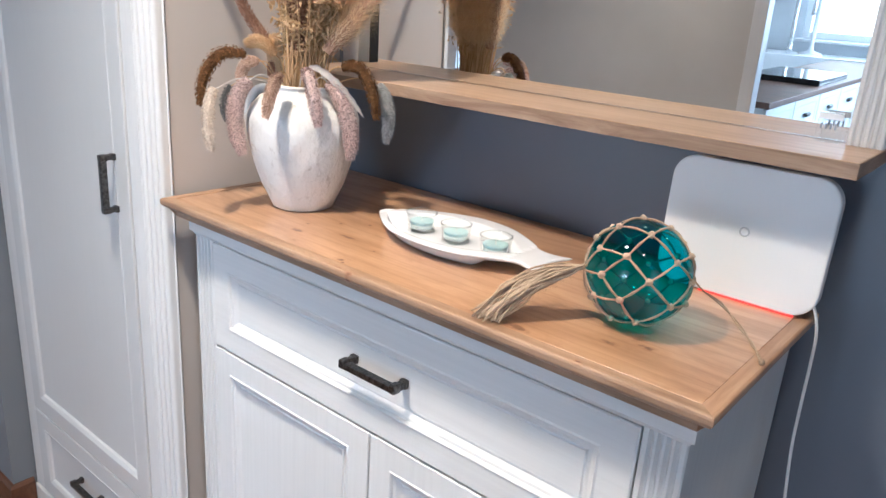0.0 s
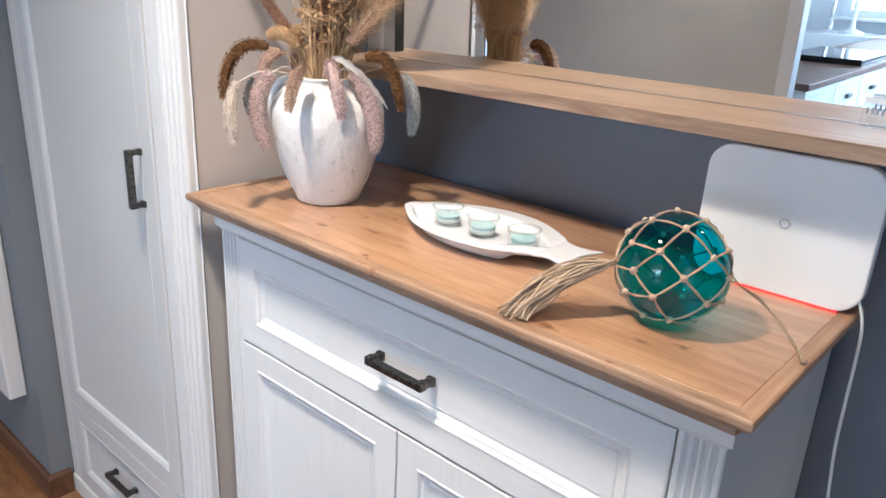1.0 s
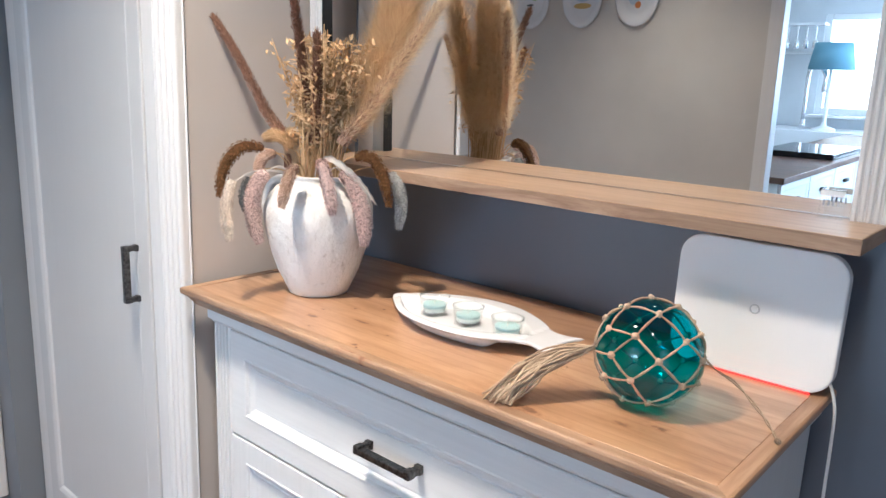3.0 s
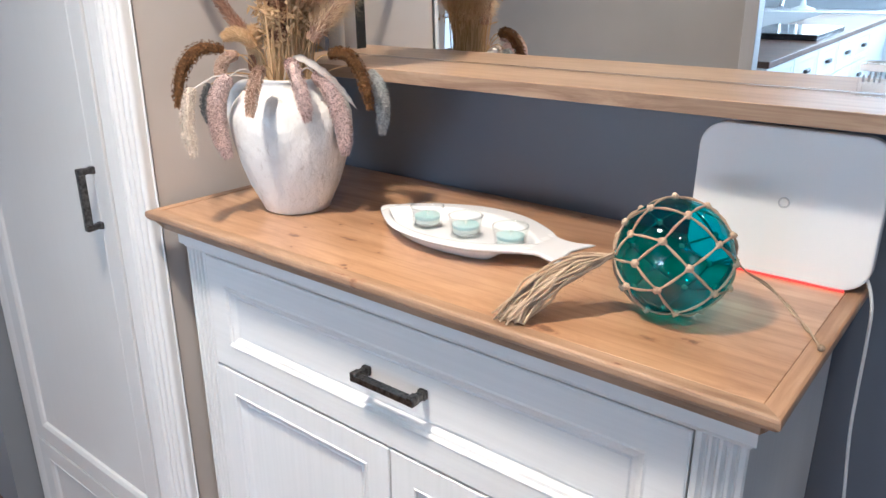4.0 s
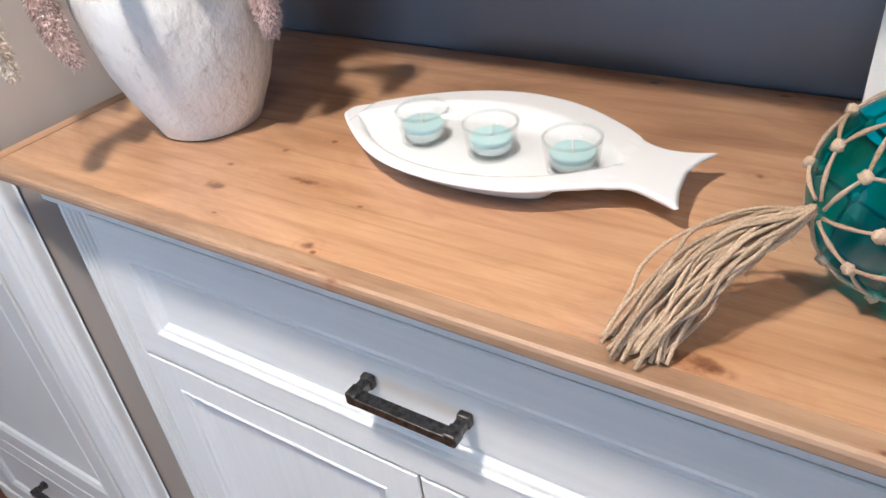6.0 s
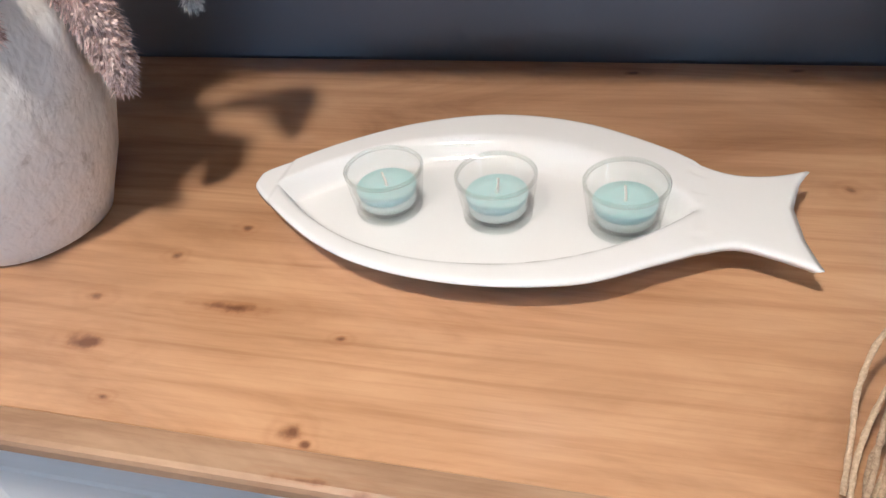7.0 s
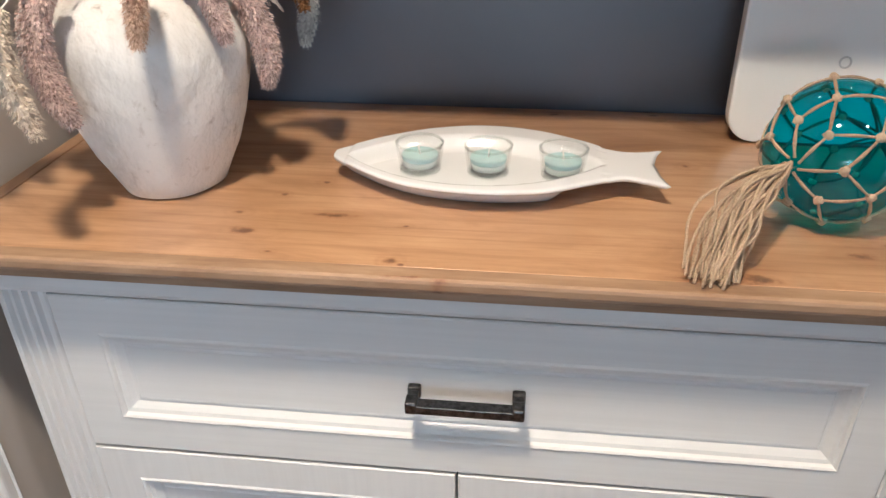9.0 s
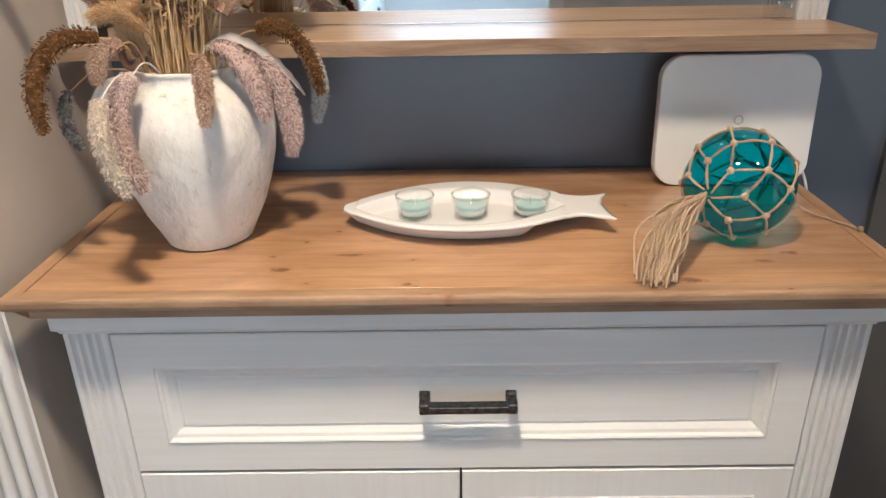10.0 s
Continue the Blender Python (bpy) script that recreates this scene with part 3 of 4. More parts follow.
def tall_cabinet():
    ob = thing("tall_cabinet", (0, 0, 0), "tall white country-style cabinet with a panelled door over a drawer", "cabinet")
    fy = -0.411
    xl, xr = -1.345, -0.543
    part("carcass", box(xl + 0.004, -0.632, fy + 0.022, -0.004, 0.0, 2.2, 0.002), M_WHITE, ob)
    part("pilaster", reeded(-0.625, xr, fy - 0.003, 0.06, 2.2, 4), M_WHITE, ob, "reeded white pilaster")
    part("stile", box(-0.669, -0.6265, fy + 0.001, fy + 0.02, 0.06, 2.2, 0.002), M_WHITE, ob)
    part("stile", box(xl, xl + 0.058, fy, fy + 0.02, 0.06, 2.2, 0.002), M_WHITE, ob)
    part("plinth", box(xl - 0.002, xr, fy - 0.006, fy + 0.018, 0.0, 0.058, 0.003), M_WHITE_X, ob)
    mould = [(0.048, 0.0), (0.050, -0.0012), (0.054, 0.0004), (0.060, 0.0030), (0.064, 0.0075), (0.070, 0.0080)]
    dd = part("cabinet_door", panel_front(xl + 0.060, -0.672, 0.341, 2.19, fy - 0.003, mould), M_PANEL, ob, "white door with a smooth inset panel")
    bar_handle("handle", dd, -0.721, fy - 0.002, 1.105, 0.1088, True)
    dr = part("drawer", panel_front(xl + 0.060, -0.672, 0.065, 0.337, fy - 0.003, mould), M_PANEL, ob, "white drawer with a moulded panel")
    bar_handle("handle", dr, -0.985, fy + 0.0055, 0.222, 0.1088)
    part("cornice", box(xl - 0.02, xr, fy - 0.03, -0.004, 2.2, 2.25, 0.01), M_WHITE_X, ob)
    return ob


tall_cabinet()


# ---- mirror and shelf ----
def wall_mirror():
    ob = thing("wall_mirror", (0, 0.023, H), "large wall mirror with white fluted side boards above an oak shelf", "mirror")
    ob.rotation_euler = (radians(0.9), 0, 0)      # leaned forward so the reflections fit the camera's view
    z0, z1 = 1.3560 - H, 2.12 - H
    part("glass", box(-0.5005, 0.5005, -0.022, -0.018, z0, z1), M_MIRROR, ob, "silvered mirror glass")
    part("backing", box(-0.5005, 0.5005, -0.017, -0.009, z0, z1), M_GAP, ob)
    for x0, x1 in ((0.501, 0.546),):
        part("side_board", fluted(x0, x1, -0.034, z0, z1, 4, 0.004, 0.027, 0.4, 0.004), M_WHITE, ob, "white fluted side board")
    part("bottom_edge", box(-0.50, 0.50, -0.0245, -0.0225, z0 + 0.0004, z0 + 0.0024), M_CHROME, ob, "thin silver edge of the glass")
    up = part("upright", fluted(-0.5385, -0.499, -0.125, z0 + 0.001, z1, 3, 0.005, 0.022, 0.25, 0.006), M_WHITE, ob, "white fluted upright standing before the glass")
    # black strip stands in for the shade on the upright's inner side
    part("shade_edge", box(-0.4985, -0.4965, -0.124, -0.098, z0 + 0.001, z1), M_GAP, up, "inner side painted dark for shade")
    part("top_board", box(-0.538, 0.546, -0.038, -0.009, z1, z1 + 0.06, 0.004), M_WHITE_X, ob)
    return ob


def wall_shelf():
    ob = thing("wall_shelf", (0, 0, H), "thick light oak shelf under the mirror", "shelf")
    part("board", box(-0.538, 0.5475, -0.1535, 0.028, 1.3345 - H, 1.3555 - H, 0.0012), M_SHELF, ob)
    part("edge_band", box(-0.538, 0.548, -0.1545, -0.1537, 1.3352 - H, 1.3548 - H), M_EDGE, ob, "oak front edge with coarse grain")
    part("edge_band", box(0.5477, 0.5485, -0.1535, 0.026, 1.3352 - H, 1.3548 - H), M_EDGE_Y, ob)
    return ob


wall_mirror()
wall_shelf()


def sticker():
    ob = thing("label_card", (0.478, -0.018, 1.3557), "small clear and white tag standing on the shelf", "label")
    part("card", box(-0.016, 0.016, -0.0045, 0.0045, 0.0, 0.040, 0.001, 1), M_CLEAR, ob)
    part("white_band", box(-0.0155, 0.0155, -0.0062, -0.0048, 0.031, 0.039), M_WHITEPLASTIC, ob)
    for k in range(4):
        part("print_bar", box(-0.011 + 0.006 * k, -0.0085 + 0.006 * k, -0.0062, -0.0048, 0.018, 0.026), M_GREYPLASTIC, ob)
    return ob


sticker()


# ---- things on the sideboard ----
def rounded_plate(w, h, r, t, n=10):
    """Upright plate with round corners, its bottom at z = 0, its face at y = 0 and t thick."""
    pts = []
    for cx, cz, a0 in ((w / 2 - r, r, -90), (w / 2 - r, h - r, 0), (-w / 2 + r, h - r, 90), (-w / 2 + r, r, 180)):
        for k in range(n + 1):
            a = radians(a0 + 90 * k / n)
            pts.append((cx + r * math.cos(a), cz + r * math.sin(a)))
    bm = bmesh.new()
    e = 0.0022
    rings = []
    for s, y in ((e, 0.0), (e * 0.3, e * 0.3), (0.0, e), (0.0, t - e), (e, t)):
        rings.append([bm.verts.new((px * (1 - 2 * s / w), y, s + pz * (1 - 2 * s / h))) for px, pz in pts])
    for a, b in zip(rings, rings[1:]):
        for k in range(len(pts)):
            j = (k + 1) % len(pts)
            bm.faces.new((a[k], a[j], b[j], b[k]))
    bm.faces.new(rings[0])
    bm.faces.new(list(reversed(rings[-1])))
    bmesh.ops.recalc_face_normals(bm, faces=bm.faces)
    return bm


def router():
    ob = thing("wifi_router", (0.410, -0.080, H), "flat white wifi router standing against the wall, red light below", "router")
    ob.rotation_euler = (radians(-2.5), 0, 0)
    hb = rounded_plate(0.232, 0.194, 0.034, 0.020)
    bmesh.ops.translate(hb, verts=hb.verts, vec=(0, 0, 0.0022))
    part("housing", hb, M_WHITEPLASTIC, ob)
    bm = lathe([(0.0052, -0.0004), (0.0052, 0.0014), (0.0072, 0.0014), (0.0072, -0.0004)], 32, ring_shape=True)
    bmesh.ops.rotate(bm, verts=bm.verts, matrix=Matrix.Rotation(pi / 2, 3, 'X'))
    bmesh.ops.translate(bm, verts=bm.verts, vec=(0.003, 0.0, 0.102))
    part("button_ring", bm, M_GREYRING, ob, "small round pale grey ring", True)
    part("stand", box(-0.075, 0.075, 0.020, 0.066, 0.0, 0.04, 0.004), M_WHITEPLASTIC, ob)
    part("light_strip", box(-0.045, 0.090, -0.0010, 0.004, 0.0003, 0.0020), M_RED, ob, "glowing red light strip")
    return ob


def cable():
    ob = thing("power_cable", (0.515, -0.05, H), "thin white power cable hanging down beside the sideboard", "cable")
    pts = [(-0.02, -0.005, 0.03), (0.004, -0.02, 0.024), (0.018, -0.026, -0.01), (0.021, -0.028, -0.06), (0.022, -0.028, -0.13), (0.024, -0.026, -0.20),
           (0.034, -0.022, -0.32), (0.040, -0.018, -0.45), (0.036, -0.012, -0.70), (0.03, 0.0, -1.0), (0.06, 0.01, -1.115)]
    part("wire", tube(smooth_path(pts, 6), 0.0022, 8), M_CABLE, ob, smooth=True)
    return ob


router()
cable()


def fish_plate():
    """The dish is two grids, upper and under side, between the fish's upper and lower outline."""
    ox, oy = 0.02, -0.217
    ob = thing("fish_plate", (ox, oy, H), "white glazed ceramic plate shaped like a fish with a forked tail", "plate")
    top = smooth_path([Vector((a, b, 0)) for a, b in ((-0.1605, -0.216), (-0.155, -0.201), (-0.113, -0.163), (-0.06, -0.132), (0.0, -0.118), (0.06, -0.127), (0.115, -0.155), (0.150, -0.181), (0.178, -0.183), (0.206, -0.173))], 8)
    low = smooth_path([Vector((a, b, 0)) for a, b in ((-0.1605, -0.216), (-0.155, -0.230), (-0.10, -0.276), (-0.05, -0.299), (0.01, -0.3065), (0.07, -0.298), (0.115, -0.274), (0.150, -0.2565), (0.176, -0.262), (0.206, -0.276))], 8)
    tx, ty = [v.x for v in top], [v.y for v in top]
    lx, ly = [v.x for v in low], [v.y for v in low]
    nu, nv = 110, 48

    def place(i, k):
        v = k / nv
        xe = float(np.interp(v, [0, 0.03, 0.30, 0.57, 0.80, 0.97, 1], [0.1975, 0.1995, 0.1925, 0.1895, 0.1955, 0.2035, 0.2015]))
        x = -0.1604 + (xe + 0.1604) * (i / nu) ** 1.35
        a, b = float(np.interp(x, lx, ly)), float(np.interp(x, tx, ty))
        w = 0.5 - 0.5 * math.cos(pi * v)
        w = 0.5 * (w + v)
        return x, a + w * (b - a), min(w, 1 - w) * (b - a)

    def ease(t):
        t = max(0.0, min(1.0, t))
        return t * t * (3 - 2 * t)

    def inside(x, y):
        """Distance inwards from the basin's edge, about."""
        u = (x + 0.004) / 0.139
        if abs(u) >= 1:
            return -0.02 * (abs(u) - 1) - 0.0
        half = 0.0675 * (1 - abs(u) ** 2.15) ** 0.92
        return min(half - abs(y + 0.2215), (0.139 - abs(x + 0.004)) * 1.3)

    bm = bmesh.new()
    up, dn = [], []
    for i in range(nu + 1):
        ra, rb = [], []
        for k in range(nv + 1):
            x, y, edge = place(i, k)
            edge = min(edge, (i / nu) * 0.36 + 0.0, (1 - i / nu) * 0.36)
            rimz = 0.0265 + 0.0012 * math.cos((x - 0.02) * 9)
            r = max(0.0, 1 - edge / 0.0045)
            d = inside(x, y)
            z = rimz - 0.0016 * r * r - 0.0155 * ease((d + 0.003) / 0.016)
            ra.append(bm.verts.new((x - ox, y - oy, z)))
            f = ease((edge - 0.004) / 0.030) * ease((0.115 - x) / 0.04)
            zb = (rimz - 0.0016 - 0.0042 * ease(edge / 0.004)) * (1 - f) + 0.0 * f
            rb.append(ra[-1] if k in (0, nv) or i in (0, nu) else bm.verts.new((x - ox, y - oy, min(zb, z - 0.004))))
        up.append(ra)
        dn.append(rb)
    for i in range(nu):
        for k in range(nv):
            for g, flip in ((up, False), (dn, True)):
                q = [g[i][k], g[i + 1][k], g[i + 1][k + 1], g[i][k + 1]]
                try:
                    bm.faces.new(q[::-1] if flip else q)
                except ValueError:
                    pass
    bmesh.ops.remove_doubles(bm, verts=bm.verts, dist=1e-6)
    bmesh.ops.recalc_face_normals(bm, faces=bm.faces)
    part("dish", bm, M_GLAZE, ob, smooth=True)
    return ob


fish_plate()


def tealight():
    ob = thing("tealight_glass", (0, 0, 0), "clear tealight glass with an unlit aqua candle on the fish plate", "candle", "tealight glasses on the fish plate")
    part("cup", lathe([(0.0, 0.0), (0.0205, 0.0), (0.0222, 0.0015), (0.0262, 0.0305), (0.0264, 0.0325), (0.0252, 0.0332), (0.0242, 0.0322), (0.0208, 0.0062), (0.0195, 0.0052), (0.0, 0.0048)], 56), M_CLEAR, ob, "clear glass cup", True)
    part("rim", lathe([(0.0240, 0.0315), (0.0246, 0.0336), (0.0256, 0.0341), (0.0264, 0.0333), (0.0263, 0.0312)], 56, ring_shape=True), M_RIM, ob, "rounded glass rim", True)
    part("foot_ring", lathe([(0.0170, 0.0008), (0.0212, 0.0002), (0.0226, 0.0022), (0.0222, 0.0042), (0.0170, 0.0046)], 56, ring_shape=True), M_RIM, ob, "thick glass foot", True)
    # pale layer stands in for light refracted in the thick glass base
    part("candle_base", lathe([(0.0, 0.0068), (0.0178, 0.0068), (0.0188, 0.0076), (0.0194, 0.0138), (0.0, 0.0138)], 40), M_PALEBASE, ob, "pale layer for the bright glass below the wax", True)
    wax = part("candle", lathe([(0.0, 0.0140), (0.0190, 0.0140), (0.0195, 0.0146), (0.0202, 0.0186), (0.0196, 0.0195), (0.012, 0.0186), (0.0, 0.0182)], 40), M_WAX, ob, "aqua blue wax candle", True)
    part("wick", tube(smooth_path([(0, 0, 0.018), (0.0005, 0, 0.022), (0.0015, 0.001, 0.0285)], 4), 0.0009, 6), M_WICK, wax)
    return ob


first_cup = tealight()
first_cup.matrix_basis = pose(-0.0635, -0.2215, H + 0.0112, 0, 0, 140)
copy_thing(first_cup, pose(0.0115, -0.2225, H + 0.0112, 0, 0, 20))
copy_thing(first_cup, pose(0.0920, -0.2235, H + 0.0112, 0, 0, 80))


def glass_float():
    R = 0.0675
    cz = R + 0.0022
    ob = thing("fishing_float", (0.349, -0.269, H), "teal glass fishing float ball in a knotted jute net", "fishing float")
    bm = bmesh.new()
    bmesh.ops.create_uvsphere(bm, u_segments=64, v_segments=40, radius=R)
    bmesh.ops.translate(bm, verts=bm.verts, vec=(0, 0, cz))
    part("ball", bm, M_TEAL, ob, "hollow teal glass ball", True)
    c = Vector((0, 0, cz))
    axis = Vector((-0.79, -0.61, 0.02)).normalized()
    u = axis.orthogonal().normalized()
    w = axis.cross(u)
    RN = R + 0.0014

    def at(theta, phi, r=RN):
        return c + r * (math.cos(theta) * axis + math.sin(theta) * (math.cos(phi) * u + math.sin(phi) * w))

    n = 7
    rows = [0.10, 0.62, 1.08, 1.54, 2.02, 2.52, 3.05]
    rng = random.Random(4)
    net, knots = bmesh.new(), []
    grid = []
    for i, th in enumerate(rows):
        grid.append([(th + (rng.uniform(-0.05, 0.05) if 0 < i < len(rows) - 1 else 0), 2 * pi * (k + 0.5 * (i % 2)) / n + 0.35 + rng.uniform(-0.05, 0.05)) for k in range(n)])

    def link(p, q):
        a, b = at(*p), at(*q)
        pts = []
        for k in range(9):
            v = (a.lerp(b, k / 8) - c).normalized() * (RN + 0.0004 * math.sin(pi * k / 8))
            pts.append(c + v)
        tube(pts, lambda t: 0.0015 + 0.0003 * math.sin(t * 40), 6, net)

    for i in range(len(rows) - 1):
        for k in range(n):
            if i == 0:
                link(grid[0][k], grid[1][k])
                continue
            link(grid[i][k], grid[i + 1][k])
            link(grid[i][k], grid[i + 1][(k + (1 if i % 2 else -1)) % n])
    for row in grid[1:-1]:
        for th, ph in row:
            p = at(th, ph, RN + 0.0006)
            kb = bmesh.new()
            bmesh.ops.create_icosphere(kb, subdivisions=2, radius=0.0045)
            for v in kb.verts:
                v.co = v.co * (1 + 0.45 * noise.noise(v.co * 700 + p * 50)) + p
            knots.append(kb)
    net_ob = part("net", net, M_JUTE, ob, "knotted natural jute net", True)
    for kb in knots:
        part("knot", kb, M_JUTE, net_ob, smooth=True)
    # tassel
    pole = at(0.0, 0.0, RN + 0.001)
    tas = bmesh.new()
    for k in range(46):
        f = rng.random()
        side = f - 0.5
        lift = rng.random()
        e = Vector((-0.150 + 0.036 * f + rng.gauss(0, 0.005), -0.142 + rng.gauss(0, 0.006), 0.0015 + rng.uniform(0, 0.006)))
        bend = Vector((0.61, -0.79, 0)) * (0.020 * side + rng.gauss(0, 0.004))
        pts = [pole + Vector((0, 0, rng.uniform(-0.003, 0.003)))]
        for q in (0.18, 0.36, 0.54, 0.70, 0.86):
            v = pole.lerp(e, q) + (bend * 1.3 + Vector((-0.011, 0.008, 0.006))) * math.sin(pi * q) + Vector((rng.gauss(0, 0.0028), rng.gauss(0, 0.0028), 0))
            v.z += (0.020 * lift - 0.006) * math.sin(pi * q) + rng.gauss(0, 0.0012)
            v.z = max(v.z, 0.0022)
            pts.append(v)
        pts.append(e)
        tube(smooth_path(pts, 6), lambda t: 0.0015 + 0.00025 * math.sin(t * 90 + k), 6, tas)
    for _ in range(260):
        v = Vector((-0.150 + 0.045 * rng.random(), -0.142 + 0.014 * rng.random(), 0.002)).lerp(pole, rng.random() ** 1.3)
        d = Vector((rng.gauss(0, 1), rng.gauss(0, 1), rng.gauss(0.3, 0.6))).normalized()
        q = d.orthogonal().normalized() * 0.0002
        e2 = v + d * rng.uniform(0.004, 0.010)
        e2.z = max(e2.z, 0.0008)
        tas.faces.new([tas.verts.new(x) for x in (v - q, v + q, e2)])
    part("tassel", tas, M_JUTE, ob, "frayed jute tassel lying on the wood", True)
    # the loop at the other end
    back = at(pi, 0.0, RN)
    e = Vector((0.168, 0.003, 0.003))
    st = bmesh.new()
    for s in (-1, 1):
        pts = [back, back + Vector((0.014, 0.008, -0.016)), Vector((0.088, 0.078 + 0.003 * s, 0.030)), Vector((0.118, 0.072 - 0.004 * s, 0.010)), Vector((0.142, 0.048 + 0.003 * s, 0.003)), Vector((0.157, 0.024 - 0.002 * s, 0.003)), e]
        tube(smooth_path(pts, 6), 0.0011, 6, st)
    s = bmesh.ops.create_icosphere(st, subdivisions=2, radius=0.0042)
    bmesh.ops.translate(st, verts=s["verts"], vec=e + Vector((0, 0, 0.001)))
    part("loop", st, M_JUTE, ob, "thin jute cord with an end knot", True)
    return ob


glass_float()


# ---- vase with dried flowers ----
VX, VY = -0.335, -0.250


def vase():
    ob = thing("vase", (VX, VY, H), "chalky white ceramic vase with ear handles and worn grey flaws", "vase")

    def warp(a, z):
        return 1 + 0.018 * math.sin(3 * a + z * 20) + 0.014 * math.sin(7 * a + 2) * min(1, z * 6) + 0.014 * noise.noise(Vector((math.cos(a) * 1.7, math.sin(a) * 1.7, z * 14)))

    prof = [(0.0, 0.0), (0.050, 0.0), (0.0555, 0.003), (0.062, 0.018), (0.075, 0.045), (0.087, 0.078), (0.096, 0.112), (0.101, 0.142), (0.1005, 0.160), (0.093, 0.179),
            (0.080, 0.193), (0.066, 0.2005), (0.060, 0.206), (0.060, 0.213), (0.063, 0.2165), (0.059, 0.218), (0.054, 0.214), (0.052, 0.200), (0.060, 0.180), (0.080, 0.150), (0.060, 0.03), (0.0, 0.02)]
    prof = [(r, z * 1.03) for r, z in prof]
    part("jar", lathe(prof, 72, warp=warp), M_CHALK, ob, smooth=True)
    for ang in (205, 110):
        a = radians(ang)
        d = Vector((math.cos(a), math.sin(a), 0))
        pts = [d * 0.058 + Vector((0, 0, 0.206)), d * 0.082 + Vector((0, 0, 0.209)), d * 0.098 + Vector((0, 0, 0.199)), d * 0.109 + Vector((0, 0, 0.176)), d * 0.110 + Vector((0, 0, 0.150)), d * 0.100 + Vector((0, 0, 0.125))]
        part("ear_handle", tube(smooth_path(pts, 6), lambda t: 0.0095 - 0.0015 * math.sin(pi * t), 10), M_CHALK, ob, smooth=True)
    return ob


vase()
V0 = Vector((VX, VY, H))
SHIFT = Vector((-0.007, -0.005, 0.007))     # moves the bouquet's points to fit the refitted camera's view


def rand_dir(d, rng, spread):
    side = d.orthogonal().normalized()
    side = Matrix.Rotation(rng.uniform(0, 2 * pi), 3, d) @ side
    return side


def seed_mesh(path, radius, count, length, width, rng, lean=0.8, bm=None):
    """Dense seed head: small pointed grains all round a path, pointing to its tip."""
    own = bm or bmesh.new()
    tube(path, lambda t: radius(t) * 0.62, 7, own)
    m = len(path) - 1
    for _ in range(count):
        t = rng.random()
        f = t * m
        i = min(int(f), m - 1)
        c = path[i].lerp(path[i + 1], f - i)
        d = (path[i + 1] - path[i]).normalized()
        s = rand_dir(d, rng, 1)
        r = radius(t)
        base = c + s * r * rng.uniform(0.5, 0.8)
        tip = base + (s * rng.uniform(0.5, 1.0) + d * lean * rng.uniform(0.5, 1.2)).normalized() * length * rng.uniform(0.7, 1.3)
        k = d.cross(s) * width
        q = s * width
        mid = base.lerp(tip, 0.45)
        vs = [own.verts.new(x) for x in (base, mid + k, mid - k + q * 0.3, mid + q, tip)]
        own.faces.new((vs[0], vs[1], vs[3]))
        own.faces.new((vs[0], vs[3], vs[2]))
        own.faces.new((vs[1], vs[4], vs[3]))
        own.faces.new((vs[3], vs[4], vs[2]))
        own.faces.new((vs[1], vs[2], vs[4]))
    return own


def head_radius(r):
    return lambda t: r * (0.55 + 0.75 * math.sin(pi * min(1, 0.12 + t * 0.8)) ** 0.8) * (1.0 if t < 0.85 else 1.0 - (t - 0.85) * 3.2)


def drooping_head(name, pts, r, mat, stem_from, label, seed, count=900, length=0.0044, width=0.0016):
    """A drooping foxtail: stem from the vase's mouth, then the seed head through pts (world places)."""
    rng = random.Random(seed)
    ob = thing(name, V0 + Vector((0, 0, 0.215)), label, "dried flower", "drooping foxtails in the vase")
    o = V0 + Vector((0, 0, 0.215))
    w = [Vector(p) + SHIFT - o for p in pts]
    path = smooth_path(w, 8)
    r *= 1.12
    head = seed_mesh(path, head_radius(r), count, length, width, rng)
    if mat not in (M_BROWNSEED, M_DARKSEED):
        seed_mesh(path, head_radius(r * 1.02), count * 2, 0.0075, 0.0003, rng, 1.1, head)
    part("seed_head", head, mat, ob)
    s = Vector(stem_from) - o
    first = w[0]
    d = (w[1] - w[0]).normalized()
    stem = smooth_path([s + Vector((0, 0, -0.05)), s, s.lerp(first, 0.6) + Vector((0, 0, 0.012)) - d * 0.004, first + d * 0.004], 6)
    part("stem", tube(stem, 0.0011, 6), M_LEAF if mat in (M_PINKSEED, M_BEIGESEED) else M_STRAW, ob, smooth=True)
    return ob


def rim(a, r=0.045, z=0.215):
    return (VX + r * math.cos(radians(a)), VY + r * math.sin(radians(a)), H + z)


BROWN = "drooping dark brown foxtail seed head"
PINK = "drooping dusty pink foxtail seed head"
drooping_head("foxtail", [(-0.392, -0.322, 1.382), (-0.420, -0.345, 1.384), (-0.440, -0.362, 1.362), (-0.447, -0.374, 1.33), (-0.440, -0.384, 1.292)], 0.0102, M_BROWNSEED, rim(220), BROWN, 1)
drooping_head("foxtail", [(-0.366, -0.404, 1.332), (-0.366, -0.416, 1.302), (-0.358, -0.424, 1.268), (-0.346, -0.427, 1.234)], 0.0082, M_BEIGESEED, rim(230), "drooping pale beige foxtail seed head", 2, 489)
drooping_head("foxtail", [(-0.352, -0.345, 1.345), (-0.365, -0.358, 1.32), (-0.371, -0.362, 1.285), (-0.366, -0.362, 1.25), (-0.357, -0.358, 1.218)], 0.0112, M_PINKSEED, rim(255), PINK, 3, 1575)
